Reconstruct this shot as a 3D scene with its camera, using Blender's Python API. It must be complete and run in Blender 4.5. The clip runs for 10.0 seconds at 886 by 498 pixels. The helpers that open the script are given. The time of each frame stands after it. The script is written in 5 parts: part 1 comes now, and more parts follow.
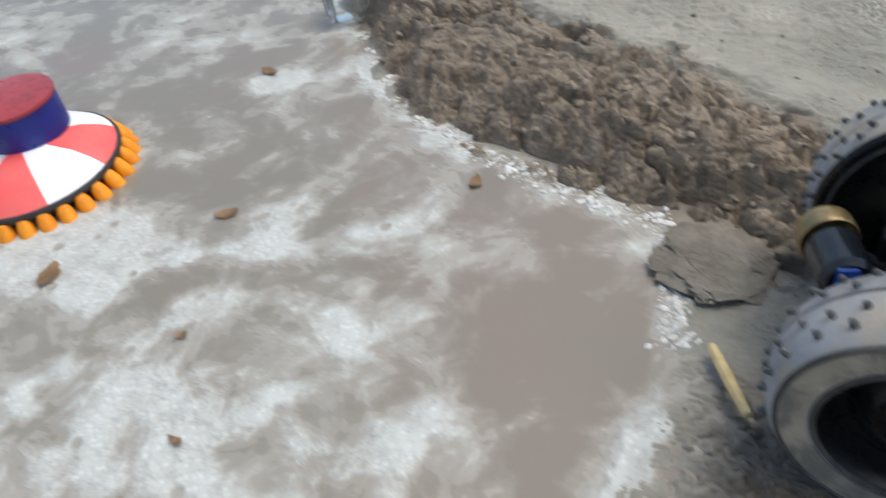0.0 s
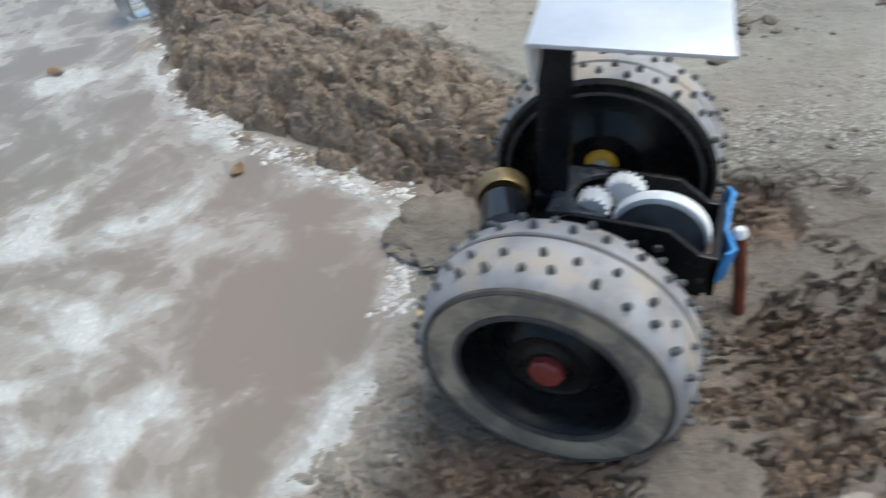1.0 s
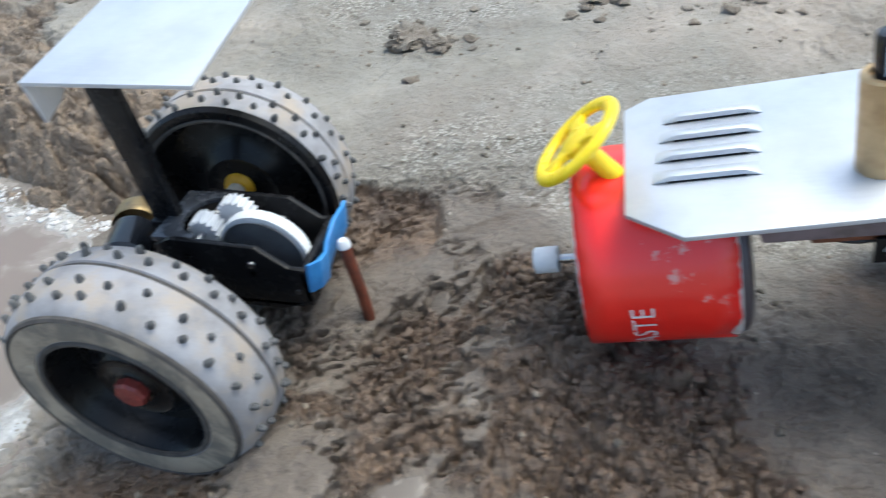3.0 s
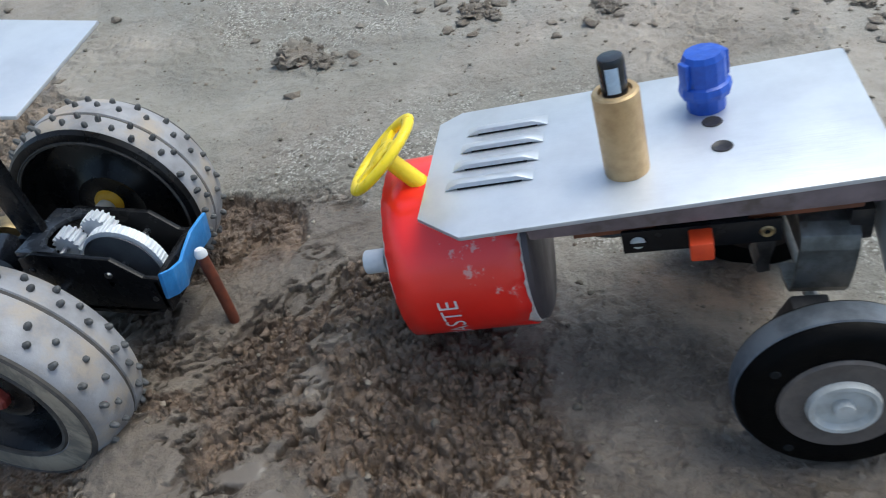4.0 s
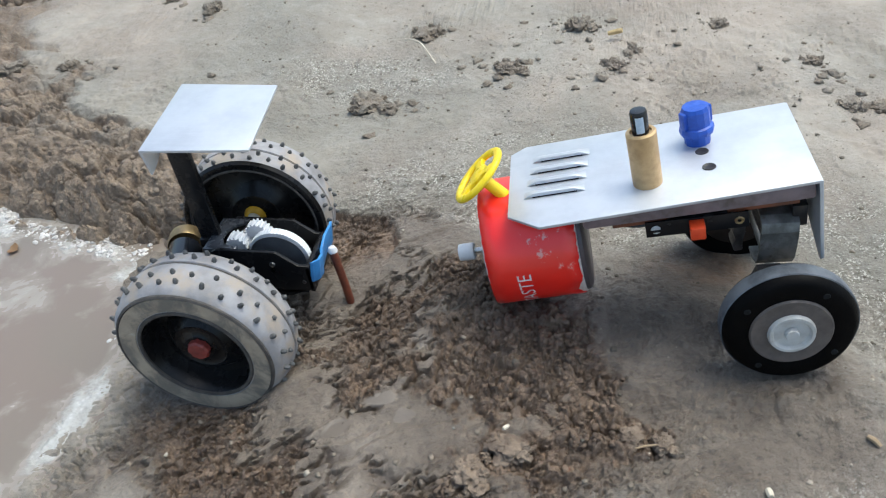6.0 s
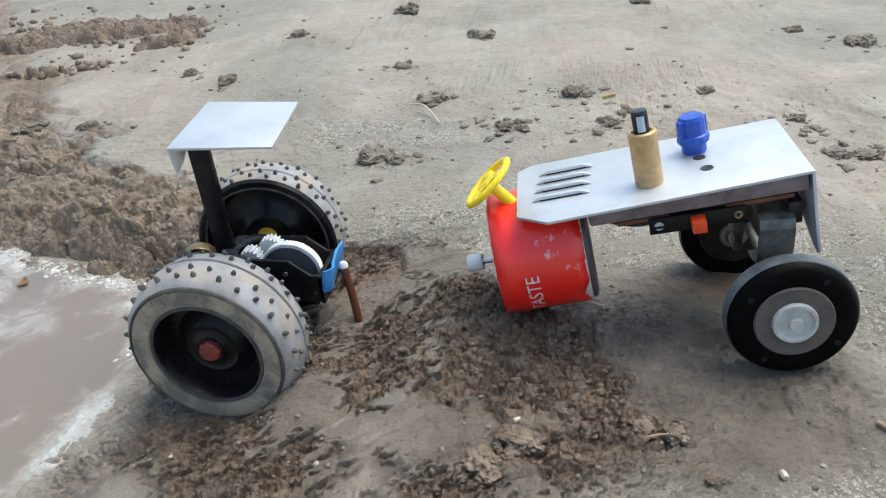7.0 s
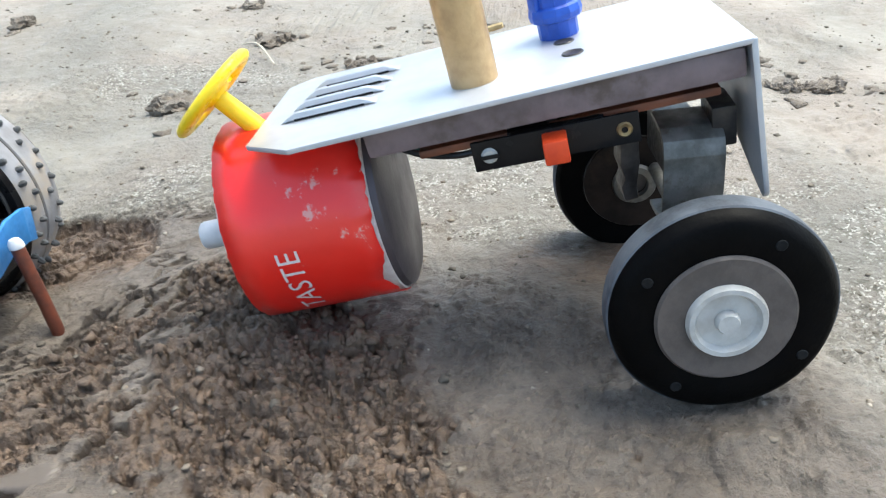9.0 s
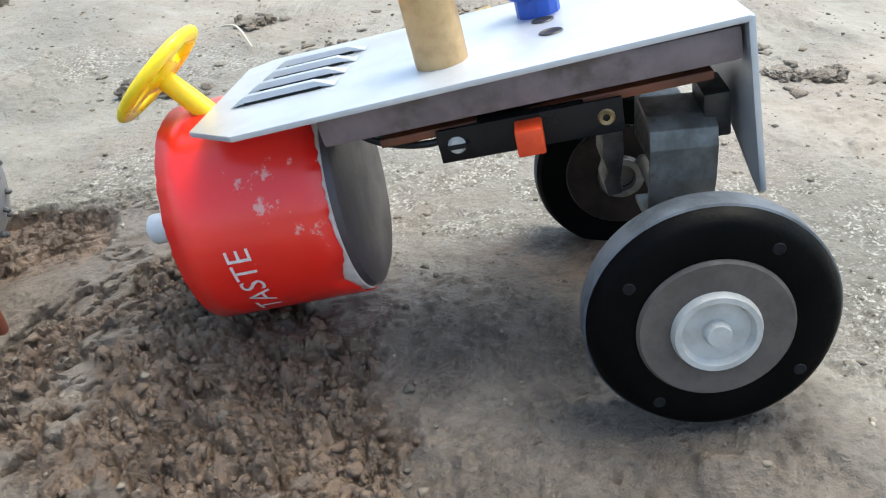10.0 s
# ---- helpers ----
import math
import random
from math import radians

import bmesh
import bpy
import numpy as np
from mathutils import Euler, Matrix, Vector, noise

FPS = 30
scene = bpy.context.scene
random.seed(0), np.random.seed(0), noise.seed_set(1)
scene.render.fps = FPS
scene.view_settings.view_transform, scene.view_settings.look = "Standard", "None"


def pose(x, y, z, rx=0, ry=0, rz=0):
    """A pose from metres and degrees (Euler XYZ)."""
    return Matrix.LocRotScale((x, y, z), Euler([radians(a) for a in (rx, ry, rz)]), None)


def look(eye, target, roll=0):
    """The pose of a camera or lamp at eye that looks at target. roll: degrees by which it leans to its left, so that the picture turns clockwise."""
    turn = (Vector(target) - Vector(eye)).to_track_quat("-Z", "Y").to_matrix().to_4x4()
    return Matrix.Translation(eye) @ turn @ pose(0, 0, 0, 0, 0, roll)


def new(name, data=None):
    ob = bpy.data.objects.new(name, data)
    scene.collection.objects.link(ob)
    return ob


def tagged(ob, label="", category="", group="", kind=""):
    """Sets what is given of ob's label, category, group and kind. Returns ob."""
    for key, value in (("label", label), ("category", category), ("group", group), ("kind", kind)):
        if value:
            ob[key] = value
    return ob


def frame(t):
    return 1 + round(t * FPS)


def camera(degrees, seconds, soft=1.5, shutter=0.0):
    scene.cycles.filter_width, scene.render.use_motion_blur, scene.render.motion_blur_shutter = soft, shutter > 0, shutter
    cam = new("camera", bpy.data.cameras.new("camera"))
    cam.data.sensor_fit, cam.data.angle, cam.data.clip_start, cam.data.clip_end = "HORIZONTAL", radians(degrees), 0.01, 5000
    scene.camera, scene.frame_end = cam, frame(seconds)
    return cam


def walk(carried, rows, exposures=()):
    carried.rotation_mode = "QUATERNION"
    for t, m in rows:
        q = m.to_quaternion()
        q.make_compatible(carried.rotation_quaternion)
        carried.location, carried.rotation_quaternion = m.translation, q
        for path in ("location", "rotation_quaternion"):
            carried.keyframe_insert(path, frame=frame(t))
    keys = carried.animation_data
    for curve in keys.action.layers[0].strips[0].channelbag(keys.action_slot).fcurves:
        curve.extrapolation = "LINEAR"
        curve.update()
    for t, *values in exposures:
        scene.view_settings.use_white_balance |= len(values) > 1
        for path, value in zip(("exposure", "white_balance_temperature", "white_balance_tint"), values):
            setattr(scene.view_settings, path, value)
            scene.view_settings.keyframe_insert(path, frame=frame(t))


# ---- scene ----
EXPO, SKY, SUN, SUN_UP, SUN_TURN = 0.47, 0.156, 1.10, 68, 50
LIFT_STOPS = [(0.0, 0.04, 6350), (0.5, 0.10, 6350), (1.0, 0.10, 6200), (1.5, 0.46, 6140), (2.0, 0.68, 6080), (2.5, 0.75, 6080), (3.0, 0.45, 6050), (4.5, -0.05, 6000), (5.5, 0.24, 6150), (7.0, 0.28, 6420), (7.5, 0.33, 6400), (8.0, 0.58, 6380), (8.5, 0.6, 6300), (9.0, 0.83, 6350), (9.5, 0.90, 6450), (10.0, 0.70, 6400)]
cam = camera(62.24, 10.0, soft=1.05, shutter=0.5)
PATH = [
    (0, (-0.01609, -0.01612, 0.17729), (-0.14142, 0.16799, -0.02369), -10.83),
    (0.5, (0.01179, -0.01134, 0.16575), (-0.09877, 0.17730, -0.03965), -10.07),
    (1, (0.04609, 0.00177, 0.16838), (-0.05306, 0.19610, -0.03755), -10.04),
    (1.5, (0.08039, 0.01130, 0.16874), (-0.01315, 0.20936, -0.03626), -10.43),
    (2, (0.09323, 0.01391, 0.16386), (0.00393, 0.21321, -0.04183), -10.39),
    (2.5, (0.10563, 0.01703, 0.16472), (0.02348, 0.22090, -0.03946), -9.96),
    (3, (0.12680, 0.01830, 0.16442), (0.05497, 0.22642, -0.03936), -8.99),
    (3.2, (0.13795, 0.01872, 0.16372), (0.06948, 0.22887, -0.03913), -9.02),
    (4.3, (0.16797, 0.00287, 0.18192), (0.11285, 0.21523, -0.02268), -8.15),
    (4.5, (0.16952, -0.00556, 0.18935), (0.11556, 0.20708, -0.01528), -8.08),
    (5, (0.16217, -0.02682, 0.20569), (0.10560, 0.18604, 0.00199), -8.41),
    (5.5, (0.15874, -0.04363, 0.22124), (0.10459, 0.17339, 0.02131), -8.19),
    (5.7, (0.15428, -0.04884, 0.22244), (0.10030, 0.16854, 0.02286), -8.15),
    (6.8, (0.14237, -0.09098, 0.19419), (0.09384, 0.15860, 0.03495), -5.68),
    (7, (0.14344, -0.09187, 0.19178), (0.09367, 0.15990, 0.03643), -5.83),
    (7.5, (0.14471, -0.08828, 0.18197), (0.10031, 0.16719, 0.03108), -5.80),
    (8, (0.15722, -0.05367, 0.14825), (0.12518, 0.20547, 0.00053), -4.61),
    (8.5, (0.17404, -0.01325, 0.13342), (0.14434, 0.24610, -0.01441), -4.84),
    (9, (0.17879, 0.00156, 0.12319), (0.14856, 0.25500, -0.03447), -4.80),
    (9.5, (0.18164, 0.00971, 0.12006), (0.15256, 0.26226, -0.03923), -4.48),
    (10, (0.18340, 0.01414, 0.11730), (0.15442, 0.26529, -0.04421), -4.22),
]

walk(cam, [(t, look(eye, target, roll)) for t, eye, target, roll in PATH],
     exposures=[(t, EXPO + e, k, 0) for t, e, k in LIFT_STOPS])

# ---------------------------------------------------------------- light
world = bpy.data.worlds.new("world")
scene.world = world
world.use_nodes = True
wn, wl = world.node_tree.nodes, world.node_tree.links
sky = wn.new("ShaderNodeTexSky")
sky.sky_type = 'NISHITA'
sky.sun_disc = False
sky.sun_elevation = radians(SUN_UP)
sky.sun_rotation = radians(SUN_TURN)
sky.air_density, sky.dust_density, sky.ozone_density = 1.0, 4.0, 1.0
wl.new(sky.outputs[0], wn["Background"].inputs[0])
wn["Background"].inputs[1].default_value = SKY
sun_data = bpy.data.lights.new("sun", 'SUN')
sun_data.energy, sun_data.angle, sun_data.color = SUN, radians(36), (1.0, 0.975, 0.94)
sun = new("sun", sun_data)
sun.matrix_world = look((0, 0, 0), (-math.sin(radians(SUN_TURN)) * math.cos(radians(SUN_UP)),
                                    -math.cos(radians(SUN_TURN)) * math.cos(radians(SUN_UP)), -math.sin(radians(SUN_UP))))


# ---------------------------------------------------------------- materials
class Mat:
    """A node material with short ways to add noise, mixes and bumps."""

    def __init__(self, name, colour=(0.5, 0.5, 0.5), rough=0.5, metal=0.0, gloss=0.5):
        self.m = bpy.data.materials.new(name)
        self.m.use_nodes = True
        self.t = self.m.node_tree
        self.b = self.t.nodes["Principled BSDF"]
        self.b.inputs["Base Color"].default_value = (*colour, 1)
        self.b.inputs["Roughness"].default_value = rough
        self.b.inputs["Metallic"].default_value = metal
        self.b.inputs["Specular IOR Level"].default_value = gloss
        self.coord = self.t.nodes.new("ShaderNodeNewGeometry").outputs["Position"]

    def node(self, kind):
        return self.t.nodes.new(kind)

    def link(self, a, b):
        self.t.links.new(a, b)

    def object_space(self):
        self.coord = self.t.nodes.new("ShaderNodeTexCoord").outputs["Object"]
        return self

    def noise(self, scale, detail=4.0, rough=0.55, warp=0.0, stretch=None):
        n = self.node("ShaderNodeTexNoise")
        n.inputs["Scale"].default_value = scale
        n.inputs["Detail"].default_value = detail
        n.inputs["Roughness"].default_value = rough
        n.inputs["Distortion"].default_value = warp
        src = self.coord
        if stretch:
            mp = self.node("ShaderNodeMapping")
            mp.inputs["Scale"].default_value = stretch
            self.link(src, mp.inputs["Vector"])
            src = mp.outputs[0]
        self.link(src, n.inputs["Vector"])
        return n.outputs["Fac"]

    def cells(self, scale, feature='F1', rand=1.0):
        n = self.node("ShaderNodeTexVoronoi")
        n.feature = feature
        n.inputs["Scale"].default_value = scale
        n.inputs["Randomness"].default_value = rand
        self.link(self.coord, n.inputs["Vector"])
        return n

    def ramp(self, fac, a, b, lo=0.0, hi=1.0):
        n = self.node("ShaderNodeMapRange")
        n.interpolation_type = 'SMOOTHSTEP'
        for key, v in (("From Min", a), ("From Max", b), ("To Min", lo), ("To Max", hi)):
            n.inputs[key].default_value = v
        self.link(fac, n.inputs["Value"])
        return n.outputs[0]

    def math(self, op, a, b):
        n = self.node("ShaderNodeMath")
        n.operation = op
        for k, v in enumerate((a, b)):
            if isinstance(v, (int, float)):
                n.inputs[k].default_value = v
            else:
                self.link(v, n.inputs[k])
        return n.outputs[0]

    def mix(self, fac, a, b, blend='MIX'):
        n = self.node("ShaderNodeMix")
        n.data_type, n.blend_type = 'RGBA', blend
        for k, v in ((0, fac), (6, a), (7, b)):
            if isinstance(v, (int, float)):
                n.inputs[k].default_value = v
            elif isinstance(v, tuple):
                n.inputs[k].default_value = (*v, 1)
            else:
                self.link(v, n.inputs[k])
        return n.outputs[2]

    def attribute(self, name):
        n = self.node("ShaderNodeAttribute")
        n.attribute_name = name
        return n.outputs["Fac"]

    def colour(self, socket):
        self.link(socket, self.b.inputs["Base Color"])
        return self

    def rough(self, socket):
        self.link(socket, self.b.inputs["Roughness"])
        return self

    def bump(self, socket, distance, strength=1.0):
        n = self.node("ShaderNodeBump")
        n.inputs["Distance"].default_value = distance
        n.inputs["Strength"].default_value = strength
        self.link(socket, n.inputs["Height"])
        prior = self.b.inputs["Normal"]
        if prior.is_linked:
            self.link(prior.links[0].from_socket, n.inputs["Normal"])
        self.link(n.outputs[0], prior)
        return self


def worn(name, colour, dark, rough=0.5, metal=0.0, scale=120, grain=900, dust=None, dust_amount=0.3, bump=0.00008, gloss=0.5):
    """Paint, rubber, plastic or metal with patchy tone, fine grain and, if named, dried mud in patches."""
    m = Mat(name, colour, rough, metal, gloss)
    base = m.mix(m.ramp(m.noise(scale, 5, 0.6), 0.35, 0.7), colour, dark)
    if dust:
        patch = m.ramp(m.noise(scale * 0.7, 6, 0.65), 0.62 - dust_amount * 0.4, 0.78 - dust_amount * 0.3)
        base = m.mix(patch, base, dust)
        m.rough(m.math('ADD', m.math('MULTIPLY', patch, 0.9 - rough), rough))
    else:
        m.rough(m.ramp(m.noise(scale * 2.3, 4), 0.3, 0.75, max(0.03, rough - 0.08), min(1, rough + 0.12)))
    m.colour(base)
    m.bump(m.noise(grain, 3), bump)
    return m.m


mat_tray = worn("dark_brown_underside", (0.035, 0.024, 0.02), (0.07, 0.04, 0.028), 0.6, 0, 150)
mat_bolt = worn("grey_bolt_head", (0.016, 0.017, 0.018), (0.009, 0.0095, 0.010), 0.6, 0, 300, gloss=0.1)
mat_blue_bright = worn("blue_terminal", (0.03, 0.09, 0.42), (0.02, 0.06, 0.3), 0.35, 0, 300)
mat_tyre = worn("grey_rubber", (0.335, 0.33, 0.345), (0.22, 0.212, 0.215), 0.62, 0, 90, 1500, (0.37, 0.315, 0.26), 0.42, gloss=0.4)
mat_stud = worn("stud_rubber", (0.10, 0.10, 0.10), (0.05, 0.05, 0.05), 0.6, 0, 300)
mat_groove = worn("dark_rubber_seam", (0.05, 0.045, 0.042), (0.09, 0.08, 0.07), 0.8, 0, 200)
mat_rim = worn("black_plastic", (0.007, 0.007, 0.0075), (0.012, 0.011, 0.011), 0.27, 0, 60, 700, gloss=0.25)
mat_red_cap = worn("dull_red_plastic", (0.26, 0.045, 0.035), (0.16, 0.03, 0.025), 0.45, 0, 300)
mat_yellow = worn("yellow_plastic", (0.78, 0.44, 0.02), (0.62, 0.32, 0.015), 0.42, 0, 200)
mat_steer = worn("bright_yellow_plastic", (0.93, 0.70, 0.016), (0.88, 0.62, 0.012), 0.32, 0, 150)
mat_case = worn("black_gearbox_plastic", (0.009, 0.009, 0.010), (0.014, 0.014, 0.015), 0.22, 0, 80, gloss=0.18)
# glossier gearbox plastic, its base greyed and blued for the reflected sky
mat_shelf = worn("sky_sheen_black_plastic", (0.035, 0.038, 0.045), (0.055, 0.06, 0.07), 0.24, 0, 120, gloss=0.7)
mat_nylon = worn("white_nylon", (0.74, 0.75, 0.76), (0.62, 0.63, 0.65), 0.5, 0, 200)
mat_grey_disc = worn("dark_grey_plastic", (0.105, 0.11, 0.118), (0.08, 0.085, 0.092), 0.5, 0, 150)
mat_brass = worn("brass", (0.60, 0.42, 0.22), (0.48, 0.32, 0.16), 0.45, 0.6, 250, 1200)
mat_gold = worn("dull_gold_brass", (0.34, 0.25, 0.12), (0.22, 0.16, 0.09), 0.4, 0.7, 250)
mat_blue = worn("blue_plastic", (0.02, 0.095, 0.50), (0.014, 0.065, 0.38), 0.4, 0, 250)
mat_blue_tape = worn("light_blue_plastic", (0.06, 0.27, 0.62), (0.04, 0.2, 0.5), 0.4, 0, 250)
mat_brown = worn("brown_insulation", (0.17, 0.045, 0.022), (0.10, 0.03, 0.018), 0.5, 0, 300)
mat_steel = worn("steel", (0.55, 0.55, 0.56), (0.4, 0.4, 0.41), 0.3, 1.0, 300)
mat_bracket = worn("grimy_steel", (0.26, 0.255, 0.24), (0.13, 0.125, 0.112), 0.48, 0.6, 180, 1200, (0.16, 0.13, 0.10), 0.15)
mat_lug = worn("dark_greased_steel", (0.085, 0.075, 0.070), (0.035, 0.030, 0.028), 0.42, 0.4, 220, 1200)
mat_far_rubber = worn("muddy_brown_rubber", (0.030, 0.021, 0.017), (0.014, 0.011, 0.010), 0.6, 0, 120, 1200, (0.06, 0.042, 0.03), 0.2, gloss=0.15)
mat_bar = worn("grey_mauve_plastic", (0.215, 0.165, 0.172), (0.13, 0.098, 0.102), 0.40, 0, 120, 900, (0.13, 0.10, 0.085), 0.2)
mat_black_rubber = worn("black_rubber", (0.0016, 0.0017, 0.0018), (0.003, 0.003, 0.0032), 0.5, 0, 120, 1300, gloss=0.06)
# black tread: the blue-grey stands for sky sheen as well as dust
mat_tread_rubber = worn("dusty_sky_sheen_rubber", (0.105, 0.120, 0.143), (0.045, 0.053, 0.065), 0.62, 0, 140, 1300)
mat_washer = worn("grey_brown_disc", (0.118, 0.098, 0.087), (0.080, 0.067, 0.060), 0.6, 0, 200)
mat_hub = worn("off_white_plastic", (0.52, 0.52, 0.50), (0.42, 0.41, 0.385), 0.5, 0, 250)
mat_switch = worn("black_switch_metal", (0.03, 0.028, 0.03), (0.06, 0.055, 0.05), 0.4, 0.3, 300)
mat_knob = worn("red_orange_plastic", (0.80, 0.075, 0.018), (0.7, 0.055, 0.015), 0.38, 0, 300)
mat_wire = worn("black_wire", (0.012, 0.012, 0.012), (0.02, 0.02, 0.02), 0.35)
mat_green_wire = worn("dark_green_wire", (0.01, 0.05, 0.04), (0.012, 0.04, 0.03), 0.35)
mat_copper_board = worn("brown_board", (0.22, 0.068, 0.030), (0.11, 0.042, 0.022), 0.5, 0, 60)
mat_endcap = worn("grey_motor_cap", (0.098, 0.080, 0.086), (0.076, 0.062, 0.067), 0.40, 0.2, 40)
mat_cap_black = worn("capacitor_sleeve", (0.012, 0.014, 0.018), (0.02, 0.022, 0.028), 0.16, 0)
mat_cap_stripe = worn("pale_blue_print", (0.55, 0.66, 0.76), (0.35, 0.46, 0.6), 0.25)
mat_paper_white = worn("torn_paper_white", (0.72, 0.66, 0.63), (0.6, 0.5, 0.47), 0.8, 0, 400)
mat_print = worn("white_print", (0.8, 0.72, 0.70), (0.72, 0.6, 0.58), 0.4, 0, 500)
mat_straw = worn("dry_straw", (0.58, 0.44, 0.22), (0.42, 0.30, 0.14), 0.7, 0, 200)
mat_pale_straw = worn("pale_straw", (0.62, 0.56, 0.46), (0.5, 0.44, 0.34), 0.7, 0, 200)
mat_dull_straw = worn("dull_brown_straw", (0.34, 0.25, 0.155), (0.24, 0.17, 0.10), 0.75, 0, 200)
mat_leaf = worn("brown_leaf", (0.40, 0.25, 0.13), (0.25, 0.15, 0.08), 0.5, 0, 150)
mat_toy_red = worn("red_foam", (0.74, 0.09, 0.085), (0.66, 0.12, 0.11), 0.5, 0, 60)
mat_toy_white = worn("white_foam", (0.76, 0.74, 0.76), (0.66, 0.63, 0.66), 0.5, 0, 60)
mat_orange = worn("orange_tube_rubber", (0.85, 0.30, 0.008), (0.72, 0.22, 0.006), 0.45, 0, 120)
mat_toy_blue = worn("deep_blue_plastic", (0.012, 0.018, 0.20), (0.01, 0.014, 0.15), 0.35, 0, 100)
mat_band = worn("black_band", (0.02, 0.016, 0.016), (0.035, 0.028, 0.028), 0.6)
mat_wine = worn("wine_red_lid", (0.32, 0.035, 0.04), (0.24, 0.03, 0.035), 0.3, 0, 80)

# tyre sidewall: dusty rubber with smeared stains
m = Mat("dusty_grey_sidewall", (0.24, 0.22, 0.195), 0.62, 0.0, 0.3)
stain = m.ramp(m.noise(48, 7, 0.68, 0.8), 0.44, 0.60)
base = m.mix(m.ramp(m.noise(110, 5, 0.6), 0.35, 0.7), (0.43, 0.355, 0.265), (0.34, 0.28, 0.21))
base = m.mix(m.math('MULTIPLY', stain, 0.75), base, (0.12, 0.112, 0.10))
m.colour(m.mix(m.ramp(m.noise(70, 7, 0.7), 0.60, 0.68), base, (0.43, 0.38, 0.31)))
m.bump(m.noise(900, 4, 0.6), 0.00010)
m.bump(m.noise(140, 4, 0.6), 0.0005, 0.5)
mat_sidewall = m.m

# brushed aluminium sheet
m = Mat("brushed_aluminium", (0.72, 0.73, 0.75), 0.36, 0.5)
m.colour(m.mix(m.ramp(m.noise(60, 6, 0.65), 0.3, 0.75), (0.60, 0.62, 0.655), (0.50, 0.52, 0.56)))
m.rough(m.ramp(m.noise(90, 5), 0.25, 0.75, 0.30, 0.48))
m.bump(m.noise(900, 3, 0.5, 0, (0.06, 1, 1)), 0.00004)
mat_alu = m.m

# red printed paper label, soft highlight glints painted into its colour
m = Mat("red_paper_label", (0.74, 0.02, 0.016), 0.30, 0.0, 0.7)
m.object_space()


def near_point(p, inner, outer):
    n = m.node("ShaderNodeVectorMath")
    n.operation = 'DISTANCE'
    m.link(m.coord, n.inputs[0])
    n.inputs[1].default_value = p
    return m.ramp(n.outputs["Value"], inner, outer, 1.0, 0.0)


# places where the painted pale glints gather
glint_spot = m.math('MAXIMUM', near_point((0.0190, 0.0205, 0.0133), 0.002, 0.0085), m.math('MULTIPLY', near_point((0.0224, 0.0265, 0.0060), 0.003, 0.0120), 0.8))
glint_spot = m.math('MAXIMUM', glint_spot, m.math('MULTIPLY', near_point((0.0190, 0.001, -0.0140), 0.001, 0.0070), 0.7))
glint = m.ramp(m.math('ADD', m.noise(190, 8, 0.72), m.math('MULTIPLY', glint_spot, 0.115)), 0.650, 0.715)
m.colour(m.mix(glint, m.mix(m.ramp(m.noise(50, 4), 0.3, 0.75), (0.92, 0.018, 0.012), (0.86, 0.015, 0.010)), (0.78, 0.34, 0.30)))
m.rough(m.math('ADD', m.math('MULTIPLY', glint, 0.3), 0.30))
m.bump(m.noise(160, 4), 0.00022, 0.5)
m.b.inputs["Coat Weight"].default_value = 0.35
m.b.inputs["Coat Roughness"].default_value = 0.22
mat_label = m.m

# clear bottle plastic
m = Mat("clear_plastic", (0.9, 0.93, 0.95), 0.08)
m.b.inputs["Transmission Weight"].default_value = 0.9
m.b.inputs["IOR"].default_value = 1.4
m.bump(m.noise(90, 3), 0.001, 0.4)
mat_clear = m.m


def mud_colour(m, wet, sand=None):
    """Silty soil: pale grey-beige where dry, grainy where sandy, grey-brown and slick where wet."""
    fine = m.noise(420, 6, 0.72)
    tone = m.noise(21, 6, 0.62, 0.5)
    dry = m.mix(m.ramp(tone, 0.30, 0.70), (0.228, 0.203, 0.167), (0.330, 0.301, 0.256))
    dry = m.mix(m.ramp(m.noise(7, 4, 0.6, 0.6), 0.40, 0.62), dry, m.mix(0.55, dry, (0.325, 0.265, 0.215)))
    dry = m.mix(m.math('MULTIPLY', m.ramp(m.noise(4.3, 5, 0.62, 0.8), 0.42, 0.60), 0.62), dry, (0.190, 0.180, 0.148))
    dry = m.mix(m.ramp(m.noise(120, 5, 0.7), 0.64, 0.70), dry, (0.145, 0.118, 0.088))
    if sand is not None:
        grains = m.math('MULTIPLY', m.ramp(sand, 0.12, 0.65), m.ramp(m.noise(60, 5, 0.65), 0.36, 0.58))
        cell = m.cells(1500)
        dry = m.mix(m.math('MULTIPLY', m.ramp(fine, 0.54, 0.42), m.math('ADD', m.math('MULTIPLY', grains, 0.55), 0.10)), dry, (0.085, 0.074, 0.055))
        dry = m.mix(m.math('MULTIPLY', m.ramp(cell.outputs["Color"], 0.66, 0.78), m.math('MULTIPLY', grains, 0.8)), dry, (0.56, 0.53, 0.47))
    slick = m.mix(m.ramp(m.noise(42, 6, 0.65), 0.32, 0.70), (0.122, 0.095, 0.072), (0.200, 0.162, 0.126))
    slick = m.mix(m.ramp(fine, 0.50, 0.36), slick, m.mix(0.55, slick, (0.05, 0.038, 0.028)))
    return m.mix(wet, dry, slick), fine


